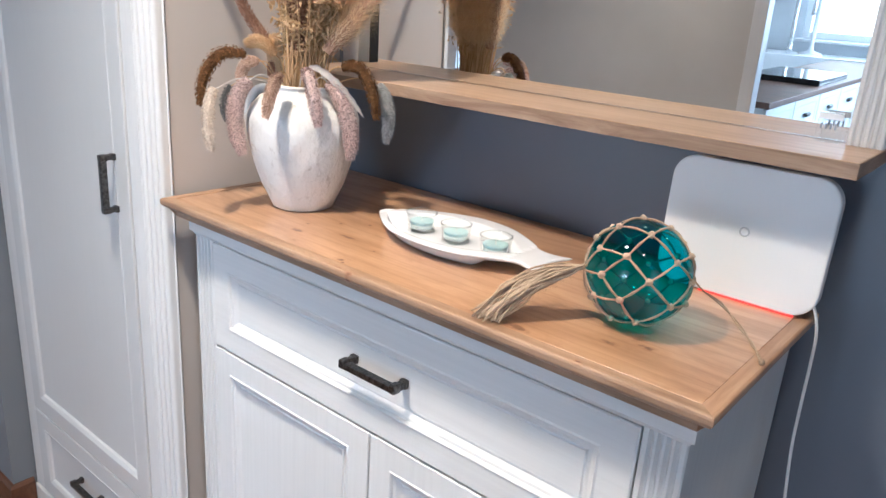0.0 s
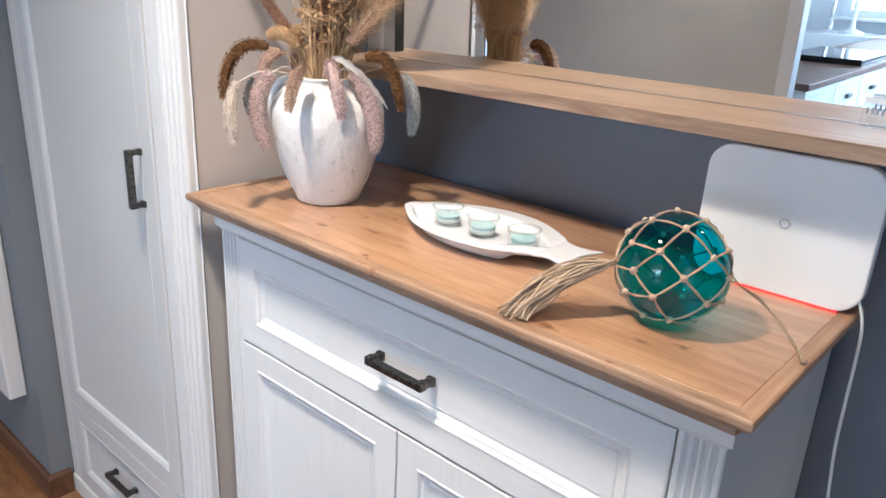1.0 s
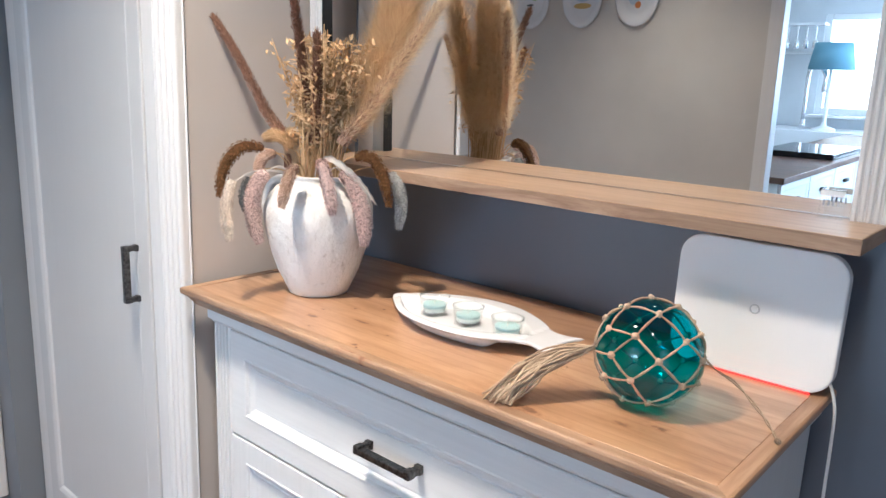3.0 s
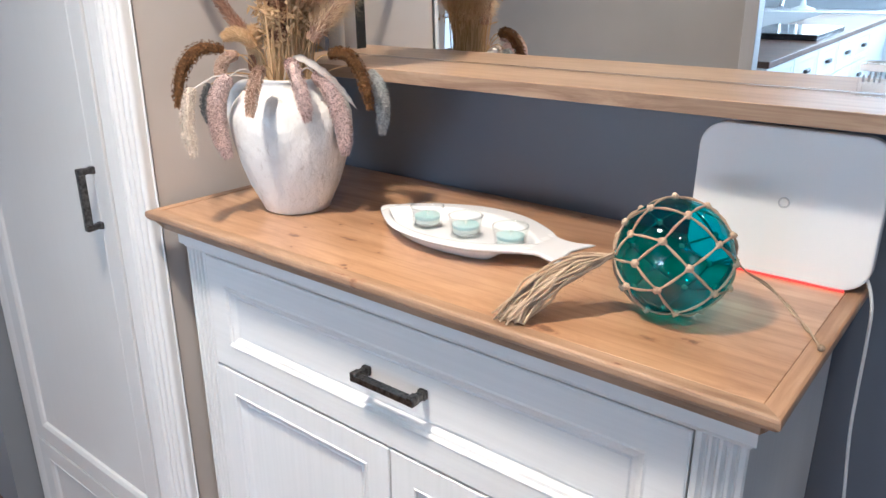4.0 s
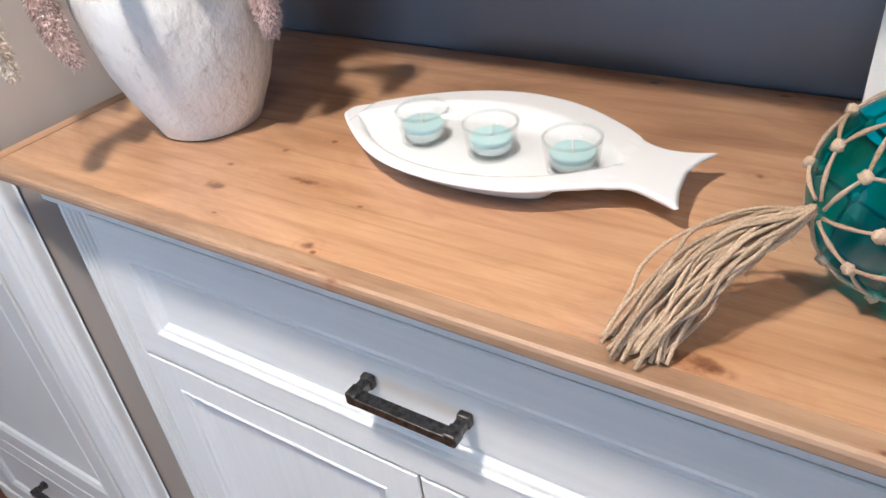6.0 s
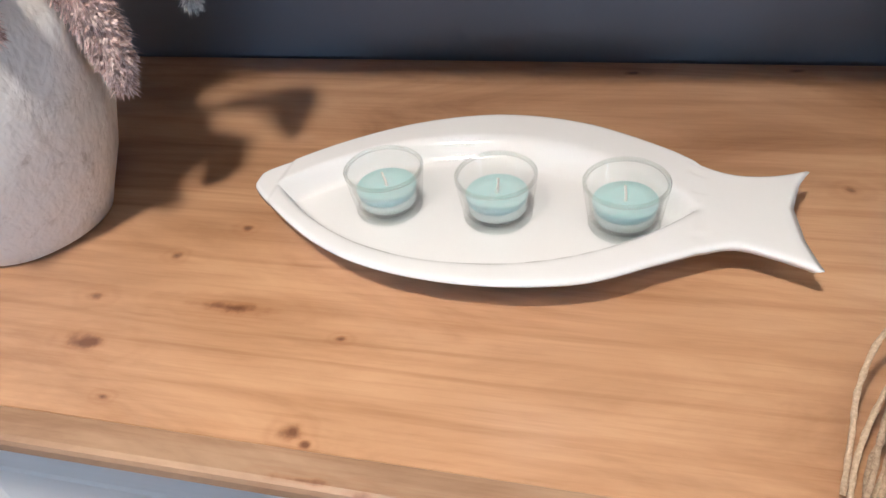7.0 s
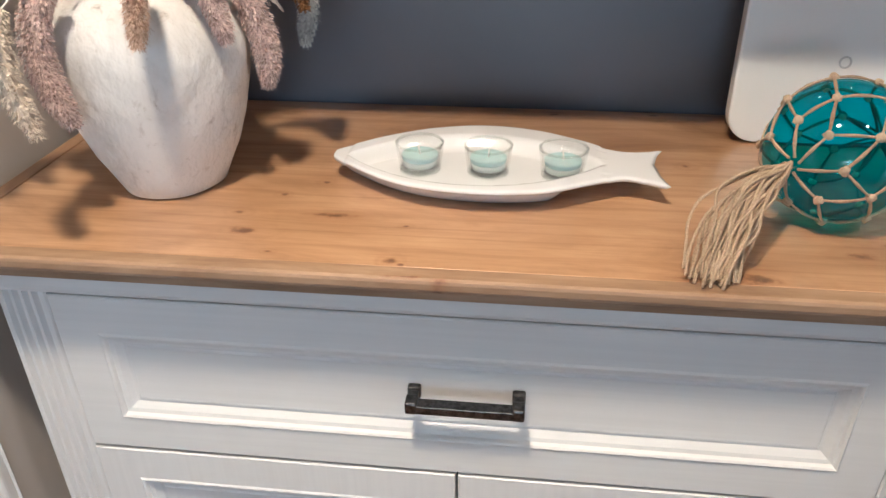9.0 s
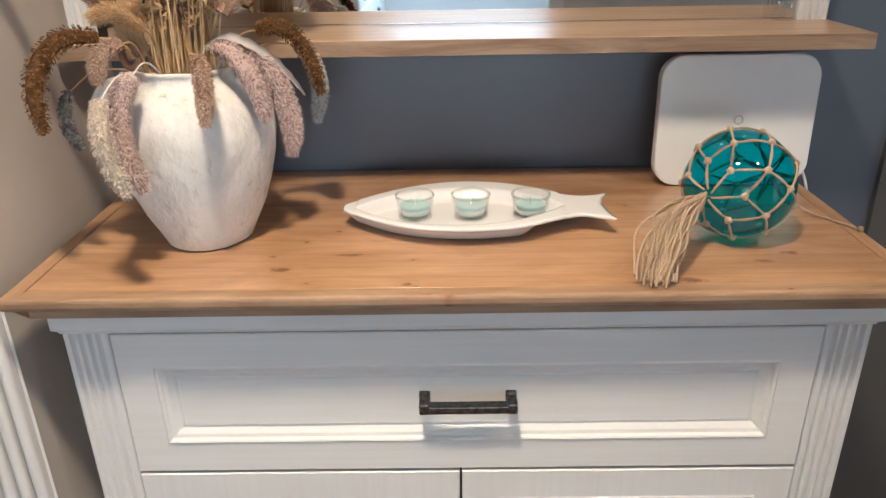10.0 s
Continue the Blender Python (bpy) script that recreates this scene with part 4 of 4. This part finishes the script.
drooping_head("foxtail", [(-0.283, -0.335, 1.360), (-0.274, -0.352, 1.35), (-0.270, -0.366, 1.325), (-0.271, -0.373, 1.296)], 0.0075, M_TANSEED, rim(290), "drooping tan foxtail seed head", 4, 840)
drooping_head("foxtail", [(-0.277, -0.285, 1.364), (-0.255, -0.297, 1.360), (-0.236, -0.303, 1.335), (-0.226, -0.304, 1.308), (-0.222, -0.303, 1.284)], 0.0085, M_PINKSEED, rim(310), PINK, 5, 1050)
drooping_head("foxtail", [(-0.245, -0.262, 1.350), (-0.224, -0.255, 1.330), (-0.212, -0.247, 1.295), (-0.206, -0.242, 1.258), (-0.210, -0.239, 1.224)], 0.0115, M_PINKSEED, rim(335), "drooping pale pink and grey foxtail seed head", 6, 1575)
drooping_head("foxtail", [(-0.240, -0.235, 1.376), (-0.213, -0.225, 1.378), (-0.190, -0.222, 1.358), (-0.176, -0.220, 1.328), (-0.170, -0.219, 1.295)], 0.0088, M_BROWNSEED, rim(0), BROWN, 7, 1050)
drooping_head("foxtail", [(-0.196, -0.192, 1.350), (-0.182, -0.185, 1.325), (-0.178, -0.180, 1.290), (-0.186, -0.176, 1.250)], 0.0082, M_GREYSEED, rim(10), "drooping silver grey foxtail seed head", 8, 945)
drooping_head("foxtail", [(-0.436, -0.325, 1.325), (-0.440, -0.334, 1.30), (-0.436, -0.338, 1.28), (-0.428, -0.338, 1.262)], 0.0052, M_DARKSEED, rim(205), "small dark grey foxtail seed head", 9, 525)
drooping_head("foxtail", [(-0.372, -0.31, 1.374), (-0.388, -0.322, 1.368), (-0.396, -0.328, 1.352), (-0.397, -0.330, 1.335)], 0.0072, M_TANSEED, rim(225), "short curled tan foxtail seed head", 10, 630)


def bleached_leaf():
    o = V0 + Vector((0, 0, 0.215))
    ob = thing("dried_leaf", o, "bleached white dried leaf bending over the vase's rim", "dried leaf")
    mid = smooth_path([Vector(p) + SHIFT - o for p in ((-0.290, -0.275, 1.360), (-0.259, -0.279, 1.372), (-0.228, -0.262, 1.352), (-0.205, -0.243, 1.322), (-0.190, -0.229, 1.295))], 6)
    bm = bmesh.new()
    rows = []
    for i, c in enumerate(mid):
        t = i / (len(mid) - 1)
        wdt = 0.0062 * math.sin(pi * min(1, 0.15 + 0.85 * t)) ** 0.7 * (1 + 0.22 * math.sin(i * 2.2))
        d = (mid[min(i + 1, len(mid) - 1)] - mid[max(i - 1, 0)]).normalized()
        s = d.cross(Vector((0.4, -0.7, 0.6))).normalized()
        up = s.cross(d)
        rows.append([bm.verts.new(c + s * wdt * k + up * (0.003 * k * k)) for k in (-1, -0.5, 0, 0.5, 1)])
    for a, b in zip(rows, rows[1:]):
        for k in range(4):
            bm.faces.new((a[k], a[k + 1], b[k + 1], b[k]))
    bmesh.ops.solidify(bm, geom=bm.faces[:], thickness=0.0006)
    part("blade", bm, M_LEAF, ob, smooth=True)
    return ob


bleached_leaf()


def plume(name, pts, width, mat, count, length, seed, label, droop=0.5, core=None, stem_mat=None):
    """Fluffy plume of fine hairs along a stalk through pts (world places)."""
    rng = random.Random(seed)
    o = V0 + Vector((0, 0, 0.215))
    ob = thing(name, o, label, "dried grass", "upright dried grasses in the vase")
    path = smooth_path([Vector(pts[0]) - o] + [Vector(p) + SHIFT - o for p in pts[1:]], 10)
    m = len(path) - 1
    start = 0.30
    bm = bmesh.new()
    for _ in range(count):
        t = start + (1 - start) * rng.random()
        f = t * m
        i = min(int(f), m - 1)
        c = path[i].lerp(path[i + 1], f - i)
        d = (path[i + 1] - path[i]).normalized()
        s = rand_dir(d, rng, 1)
        q = (t - start) / (1 - start)
        env = width * (0.35 + 0.9 * math.sin(pi * min(1, 0.1 + q * 0.85)) ** 0.8) * (1 - 0.35 * q)
        ln = length * rng.uniform(0.35, 1.1)
        out = env * rng.uniform(0.15, 1.25)
        jit = Vector((rng.gauss(0, 1), rng.gauss(0, 1), rng.gauss(0, 1))) * ((0.20 if core else 0.30) * ln)
        p1 = c + d * ln * 0.5 + s * out * 0.55 + jit * 0.4
        p2 = c + d * ln * 0.9 + s * out + jit + Vector((0, 0, -droop * ln * rng.random()))
        wv = d.cross(s) * 0.00034
        a = [bm.verts.new(x) for x in (c - wv, c + wv, p1 + wv, p1 - wv, p2)]
        bm.faces.new((a[0], a[1], a[2], a[3]))
        bm.faces.new((a[3], a[2], a[4]))
    part("fluff", bm, mat, ob)
    if core:
        sub = path[int(start * m):]
        part("seed_core", seed_mesh(sub, lambda t: core * (1.0 - 0.6 * t), 1600, 0.009, 0.0010, rng, 1.4), stem_mat or mat, ob)
    part("stalk", tube(path[:int(m * 0.9)], lambda t: 0.0015 - 0.0006 * t, 6), M_STRAW, ob, smooth=True)
    return ob


def inner(a, r=0.02):
    return (VX + r * math.cos(radians(a)), VY + r * math.sin(radians(a)), H + 0.17)


PAMPAS = "fluffy cream pampas plume standing in the vase"
GOLDPAMPAS = "fluffy golden pampas plume standing in the vase"
DARKSPIKE = "long dark brown grass spike standing in the vase"
plume("pampas_plume", [inner(20), (-0.288, -0.240, 1.38), (-0.243, -0.200, 1.46), (-0.203, -0.150, 1.56), (-0.172, -0.105, 1.64)], 0.027, M_PAMPAS, 7000, 0.042, 21, PAMPAS, 0.3, 0.017, M_PLUMECORE)
plume("pampas_plume", [inner(70), (-0.305, -0.215, 1.38), (-0.282, -0.180, 1.48), (-0.262, -0.150, 1.58), (-0.250, -0.130, 1.67)], 0.036, M_GOLDPAMPAS, 15000, 0.060, 22, GOLDPAMPAS)
plume("pampas_plume", [inner(50), (-0.296, -0.225, 1.38), (-0.262, -0.190, 1.47), (-0.232, -0.155, 1.57), (-0.212, -0.128, 1.65)], 0.036, M_GOLDPAMPAS, 15000, 0.060, 23, GOLDPAMPAS)
plume("pampas_plume", [inner(100), (-0.322, -0.205, 1.38), (-0.312, -0.165, 1.48), (-0.302, -0.125, 1.58), (-0.298, -0.095, 1.66)], 0.036, M_GOLDPAMPAS, 15000, 0.060, 24, GOLDPAMPAS)
plume("grass_spike", [inner(230), (-0.372, -0.272, 1.38), (-0.420, -0.290, 1.44), (-0.478, -0.312, 1.54), (-0.528, -0.330, 1.612)], 0.0100, M_PAMPASBROWN, 6000, 0.014, 25, DARKSPIKE, 0.0, 0.0115, M_PAMPASBROWN)
plume("grass_spike", [inner(260), (-0.334, -0.258, 1.38), (-0.325, -0.273, 1.46), (-0.309, -0.302, 1.56), (-0.285, -0.340, 1.67)], 0.0120, M_PAMPASBROWN, 7000, 0.014, 26, DARKSPIKE, 0.0, 0.0140, M_PAMPASBROWN)
plume("grass_spike", [inner(300), (-0.318, -0.262, 1.38), (-0.302, -0.272, 1.44), (-0.284, -0.286, 1.51), (-0.268, -0.300, 1.58)], 0.0100, M_PAMPASBROWN, 6000, 0.014, 28, DARKSPIKE, 0.0, 0.0115, M_PAMPASBROWN)


def oat_bunch():
    """Golden oat-like stalks with small hanging spikelets, filling the vase's mouth."""
    o = V0 + Vector((0, 0, 0.215))
    ob = thing("oat_grass", o, "bunch of golden dried oat grass standing in the vase", "dried grass", "", "stuff")
    rng = random.Random(31)
    stems, ears = bmesh.new(), bmesh.new()
    for k in range(170):
        a = rng.uniform(0, 2 * pi)
        r0 = rng.uniform(0, 0.038)
        b = Vector((r0 * math.cos(a), r0 * math.sin(a), -0.06))
        hgt = rng.uniform(0.10, 0.27)
        lean = Vector((rng.gauss(0.02, 0.036), rng.gauss(0.01, 0.035), 0))
        tip = b + Vector((0, 0, 0.06 + hgt)) + lean * (hgt / 0.25)
        mid = b.lerp(tip, 0.5) - lean * 0.15
        path = smooth_path([b, mid, tip], 6)
        tube(path, lambda t: 0.0014 - 0.0007 * t, 4, stems, False)
        for _ in range(rng.randint(12, 20)):
            t = rng.uniform(0.66, 1.0)
            i = min(int(t * (len(path) - 1)), len(path) - 2)
            c = path[i]
            e = c + Vector((rng.gauss(0, 0.012), rng.gauss(0, 0.012), rng.uniform(0.0, 0.018)))
            dr = (Vector((rng.gauss(0, 0.6), rng.gauss(0, 0.6), rng.uniform(-0.6, 0.8)))).normalized()
            ln = rng.uniform(0.010, 0.022)
            s = dr.orthogonal().normalized() * 0.0026
            q = dr.cross(s)
            tube([c, e], 0.0003, 3, stems, False)
            vs = [ears.verts.new(x) for x in (e, e + dr * ln * 0.4 + s, e + dr * ln * 0.4 - s, e + dr * ln * 0.4 + q, e + dr * ln)]
            for tri in ((0, 1, 3), (0, 3, 2), (1, 4, 3), (3, 4, 2), (0, 2, 1), (1, 2, 4)):
                ears.faces.new([vs[j] for j in tri])
    part("stems", stems, M_STRAW, ob)
    part("spikelets", ears, M_STRAW, ob)
    return ob


oat_bunch()


def seed_curl():
    o = V0 + Vector((0, 0, 0.215))
    ob = thing("curled_stem", o, "brown woody ring tied among pale fluff at the vase's mouth", "dried flower")
    ring = [Vector((-0.385 + 0.011 * math.cos(a), -0.283 - 0.004 * math.cos(a), 1.362 + 0.015 * math.sin(a))) - o for a in [2 * pi * j / 16 for j in range(17)]]
    part("ring", tube(ring, 0.0042, 8), M_PAMPASBROWN, ob, smooth=True)
    part("tie", tube(smooth_path([Vector((-0.378, -0.280, 1.348)) - o, Vector((-0.366, -0.272, 1.335)) - o, Vector((-0.350, -0.262, 1.32)) - o], 5), 0.005, 8), M_PAMPAS, ob, smooth=True)
    return ob


seed_curl()
drooping_head("bunny_tail", [(-0.366, -0.272, 1.352), (-0.378, -0.270, 1.378), (-0.378, -0.272, 1.400), (-0.366, -0.276, 1.412)], 0.0100, M_PAMPAS, rim(225, 0.03), "pale fluffy grass tail curling at the vase's mouth", 41, 900, 0.008, 0.0007)
drooping_head("bunny_tail", [(-0.350, -0.290, 1.385), (-0.366, -0.300, 1.402), (-0.384, -0.306, 1.406), (-0.400, -0.310, 1.400)], 0.0075, M_STRAW, rim(235, 0.03), "tan fluffy grass tail leaning over the vase's mouth", 42, 700, 0.008, 0.0007)


# ---- opposite wall and kitchen ----
def wall_plate():
    ob = thing("wall_plate", (0, 0, 0), "oval white picture plate with a small coloured seaside drawing", "wall plate", "three oval plates on the grey wall")
    bm = lathe([(0.0, 0.010), (0.075, 0.010), (0.082, 0.011), (0.088, 0.016), (0.098, 0.019), (0.106, 0.022), (0.120, 0.024), (0.125, 0.020), (0.120, 0.012), (0.09, 0.0), (0.0, 0.0)], 64)
    bmesh.ops.scale(bm, verts=bm.verts, vec=(1, 1.28, 1))
    bmesh.ops.rotate(bm, verts=bm.verts, matrix=Matrix.Rotation(-pi / 2, 3, 'X'))
    part("rim", bm, M_GLAZE, ob, smooth=True)
    return ob


M_ORANGE = material("orange_print", 0.5, colour=(0.65, 0.22, 0.06))[0]
M_SAND = material("sand_print", 0.5, colour=(0.62, 0.42, 0.16))[0]
M_PALEBLUE = material("pale_blue_print", 0.5, colour=(0.50, 0.60, 0.70))[0]
M_GREENP = material("green_print", 0.5, colour=(0.30, 0.42, 0.16))[0]
M_INK = material("dark_ink", 0.5, colour=(0.06, 0.08, 0.10))[0]


def decor(ob, pieces):
    for name, mat, x, z, w, h in pieces:
        bm = lathe([(0.0, 0.0), (0.5, 0.0), (0.5, 0.0008), (0.0, 0.0012)], 24)
        bmesh.ops.rotate(bm, verts=bm.verts, matrix=Matrix.Rotation(-pi / 2, 3, 'X'))
        bmesh.ops.scale(bm, verts=bm.verts, vec=(w, 1, h))
        bmesh.ops.translate(bm, verts=bm.verts, vec=(x, 0.0104, z))
        part(name, bm, mat, ob)


PLATES = [(-1.825, [("leaf_print", M_GREENP, 0.02, 0.02, 0.07, 0.05), ("ink_print", M_INK, -0.01, -0.03, 0.05, 0.012)]),
          (-1.487, [("sky_print", M_PALEBLUE, 0.0, 0.02, 0.12, 0.09), ("sun_print", M_ORANGE, -0.025, 0.03, 0.035, 0.035), ("beach_print", M_SAND, 0.0, -0.045, 0.11, 0.03)]),
          (-1.160, [("sea_print", M_PALEBLUE, -0.02, 0.0, 0.07, 0.10), ("letter_bars", M_INK, 0.0, 0.065, 0.07, 0.012), ("crab_print", M_ORANGE, 0.005, -0.05, 0.035, 0.035)])]
for px, pieces in PLATES:
    p = wall_plate()
    p.location = (px - 0.03, -2.60, 1.925)
    decor(p, pieces)


def hall_pilaster():
    ob = thing("hall_cabinet", (0, 0, 0), "white fluted hall cabinet at the hall's end", "cabinet")
    part("carcass", box(-2.45, -2.13, -2.60, -2.20, 0.0, 2.2, 0.002), M_WHITE, ob)
    bm = fluted(-2.20, -2.12, 0.0, 0.0, 2.2, 4, 0.006, 0.02)
    bmesh.ops.rotate(bm, verts=bm.verts, matrix=Matrix.Rotation(pi, 3, 'Z'))
    bmesh.ops.translate(bm, verts=bm.verts, vec=(-4.32, -2.18, 0))
    part("pilaster", bm, M_WHITE, ob)
    return ob


hall_pilaster()


def kitchen_unit():
    ob = thing("kitchen_cabinet", (0, 0, 0), "white kitchen base cabinet with drawers and dark cup handles", "kitchen cabinet")
    xf = -0.70
    part("body", box(-1.30, xf - 0.02, -7.7, -3.72, 0.08, 0.87, 0.002), M_WHITE, ob)
    part("plinth", box(-1.28, xf - 0.06, -7.7, -3.76, 0.0, 0.08), M_WHITE, ob)
    for y0 in (-4.33, -4.95, -5.57, -6.19, -6.81):
        for z0, z1 in ((0.62, 0.86), (0.36, 0.61), (0.10, 0.35)):
            bm = panel_front(y0, y0 + 0.60, z0, z1, 0.0, [(0.04, 0.0), (0.046, 0.004), (0.052, 0.006)])
            bmesh.ops.rotate(bm, verts=bm.verts, matrix=Matrix.Rotation(pi / 2, 3, 'Z'))
            bmesh.ops.translate(bm, verts=bm.verts, vec=(xf, 0, 0))
            dr = part("drawer", bm, M_WHITE, ob)
            bm = box(y0 + 0.25, y0 + 0.35, -0.026, 0.0, (z0 + z1) / 2 - 0.012, (z0 + z1) / 2 + 0.018, 0.008)
            bmesh.ops.rotate(bm, verts=bm.verts, matrix=Matrix.Rotation(pi / 2, 3, 'Z'))
            bmesh.ops.translate(bm, verts=bm.verts, vec=(xf, 0, 0))
            part("cup_handle", bm, M_IRON, dr)
    return ob


def worktop():
    ob = thing("kitchen_worktop", (0, 0, 0), "brown wooden kitchen worktop", "worktop")
    part("slab", box(-1.32, -0.68, -7.72, -3.70, 0.87, 0.91, 0.004), M_SKIRT, ob)
    ob2 = thing("window_worktop", (0, 0, 0), "white worktop and sink below the kitchen window", "worktop")
    part("slab", box(-2.4, 1.15, -8.44, -7.78, 0.0, 0.92, 0.006), M_WHITEPLASTIC, ob2)
    hob = thing("hob", (-1.0, -5.4, 0.91), "black glass hob with a steel edge on the worktop", "hob")
    part("glass_top", box(-0.27, 0.27, -0.42, 0.42, 0.0, 0.045, 0.004), M_BLACK, hob)
    return ob


def faucet():
    ob = thing("faucet", (-1.86, -8.1, 0.92), "tall curved chrome kitchen faucet", "faucet")
    part("base", lathe([(0.0, 0.0), (0.035, 0.0), (0.03, 0.05), (0.02, 0.12), (0.0, 0.12)], 20), M_CHROME, ob, smooth=True)
    part("spout", tube(smooth_path([Vector(q) for q in ((0, 0, 0.1), (0, 0, 0.55), (0.03, 0.02, 0.68), (0.12, 0.05, 0.70), (0.2, 0.08, 0.60), (0.2, 0.08, 0.42))], 6), 0.022, 10), M_CHROME, ob, smooth=True)
    return ob


def table_lamp():
    ob = thing("table_lamp", (-1.62, -8.05, 0.92), "white table lamp with a blue fabric shade at the window", "lamp")
    part("foot", lathe([(0.0, 0.0), (0.13, 0.0), (0.12, 0.02), (0.03, 0.05), (0.02, 0.12), (0.028, 0.3), (0.016, 0.7), (0.0, 0.7)], 28), M_WHITEPLASTIC, ob, smooth=True)
    part("shade", lathe([(0.24, 0.66), (0.19, 0.95), (0.185, 0.95), (0.235, 0.66)], 36, ring_shape=True), M_LAMPBLUE, ob, "blue fabric shade", True)
    return ob


def utensil_rack():
    ob = thing("utensil_rack", (-1.95, -8.3, 1.75), "white wall rack with hanging steel kitchen tools", "rack")
    part("board", box(-0.3, 0.15, -0.14, 0.05, 0.0, 0.03, 0.004), M_WHITEPLASTIC, ob)
    part("board", box(-0.3, 0.15, -0.14, 0.05, 0.32, 0.35, 0.004), M_WHITEPLASTIC, ob)
    for k in range(4):
        bm = tube(smooth_path([Vector((-0.22 + 0.1 * k, 0.07, 0.32)), Vector((-0.22 + 0.1 * k, 0.08, 0.16)), Vector((-0.22 + 0.1 * k, 0.08, 0.06))], 4), lambda t: 0.008 if t < 0.6 else 0.03, 8)
        part("ladle", bm, M_CHROME, ob, smooth=True)
    return ob


kitchen_unit()
worktop()
faucet()
table_lamp()
utensil_rack()


def wall_box():
    ob = thing("wall_cabinet", (-1.63, -0.473, 0.31), "white wall-hung box on the blue-grey wall", "wall cabinet")
    part("body", box(-0.35, 0.19, -0.05, -0.001, 0.0, 0.62, 0.006), M_WHITE, ob)
    return ob


wall_box()

# ---- floor planks ----
floor_ob = bpy.data.objects["floor"]
plank = box(-0.599, 0.599, -0.0695, 0.0695, -0.003, 0.0, 0.0008, 1)
plank_mesh = bpy.data.meshes.new("plank")
plank.to_mesh(plank_mesh)
plank.free()
plank_mesh.materials.append(M_FLOOR)
for r in range(16):
    for c in range(4):
        ob = new("plank", plank_mesh)
        ob.parent = floor_ob
        ob.location = (-1.84 + c * 1.2 + 0.08 * (r % 3), -0.42 - r * 0.14, 0.0)
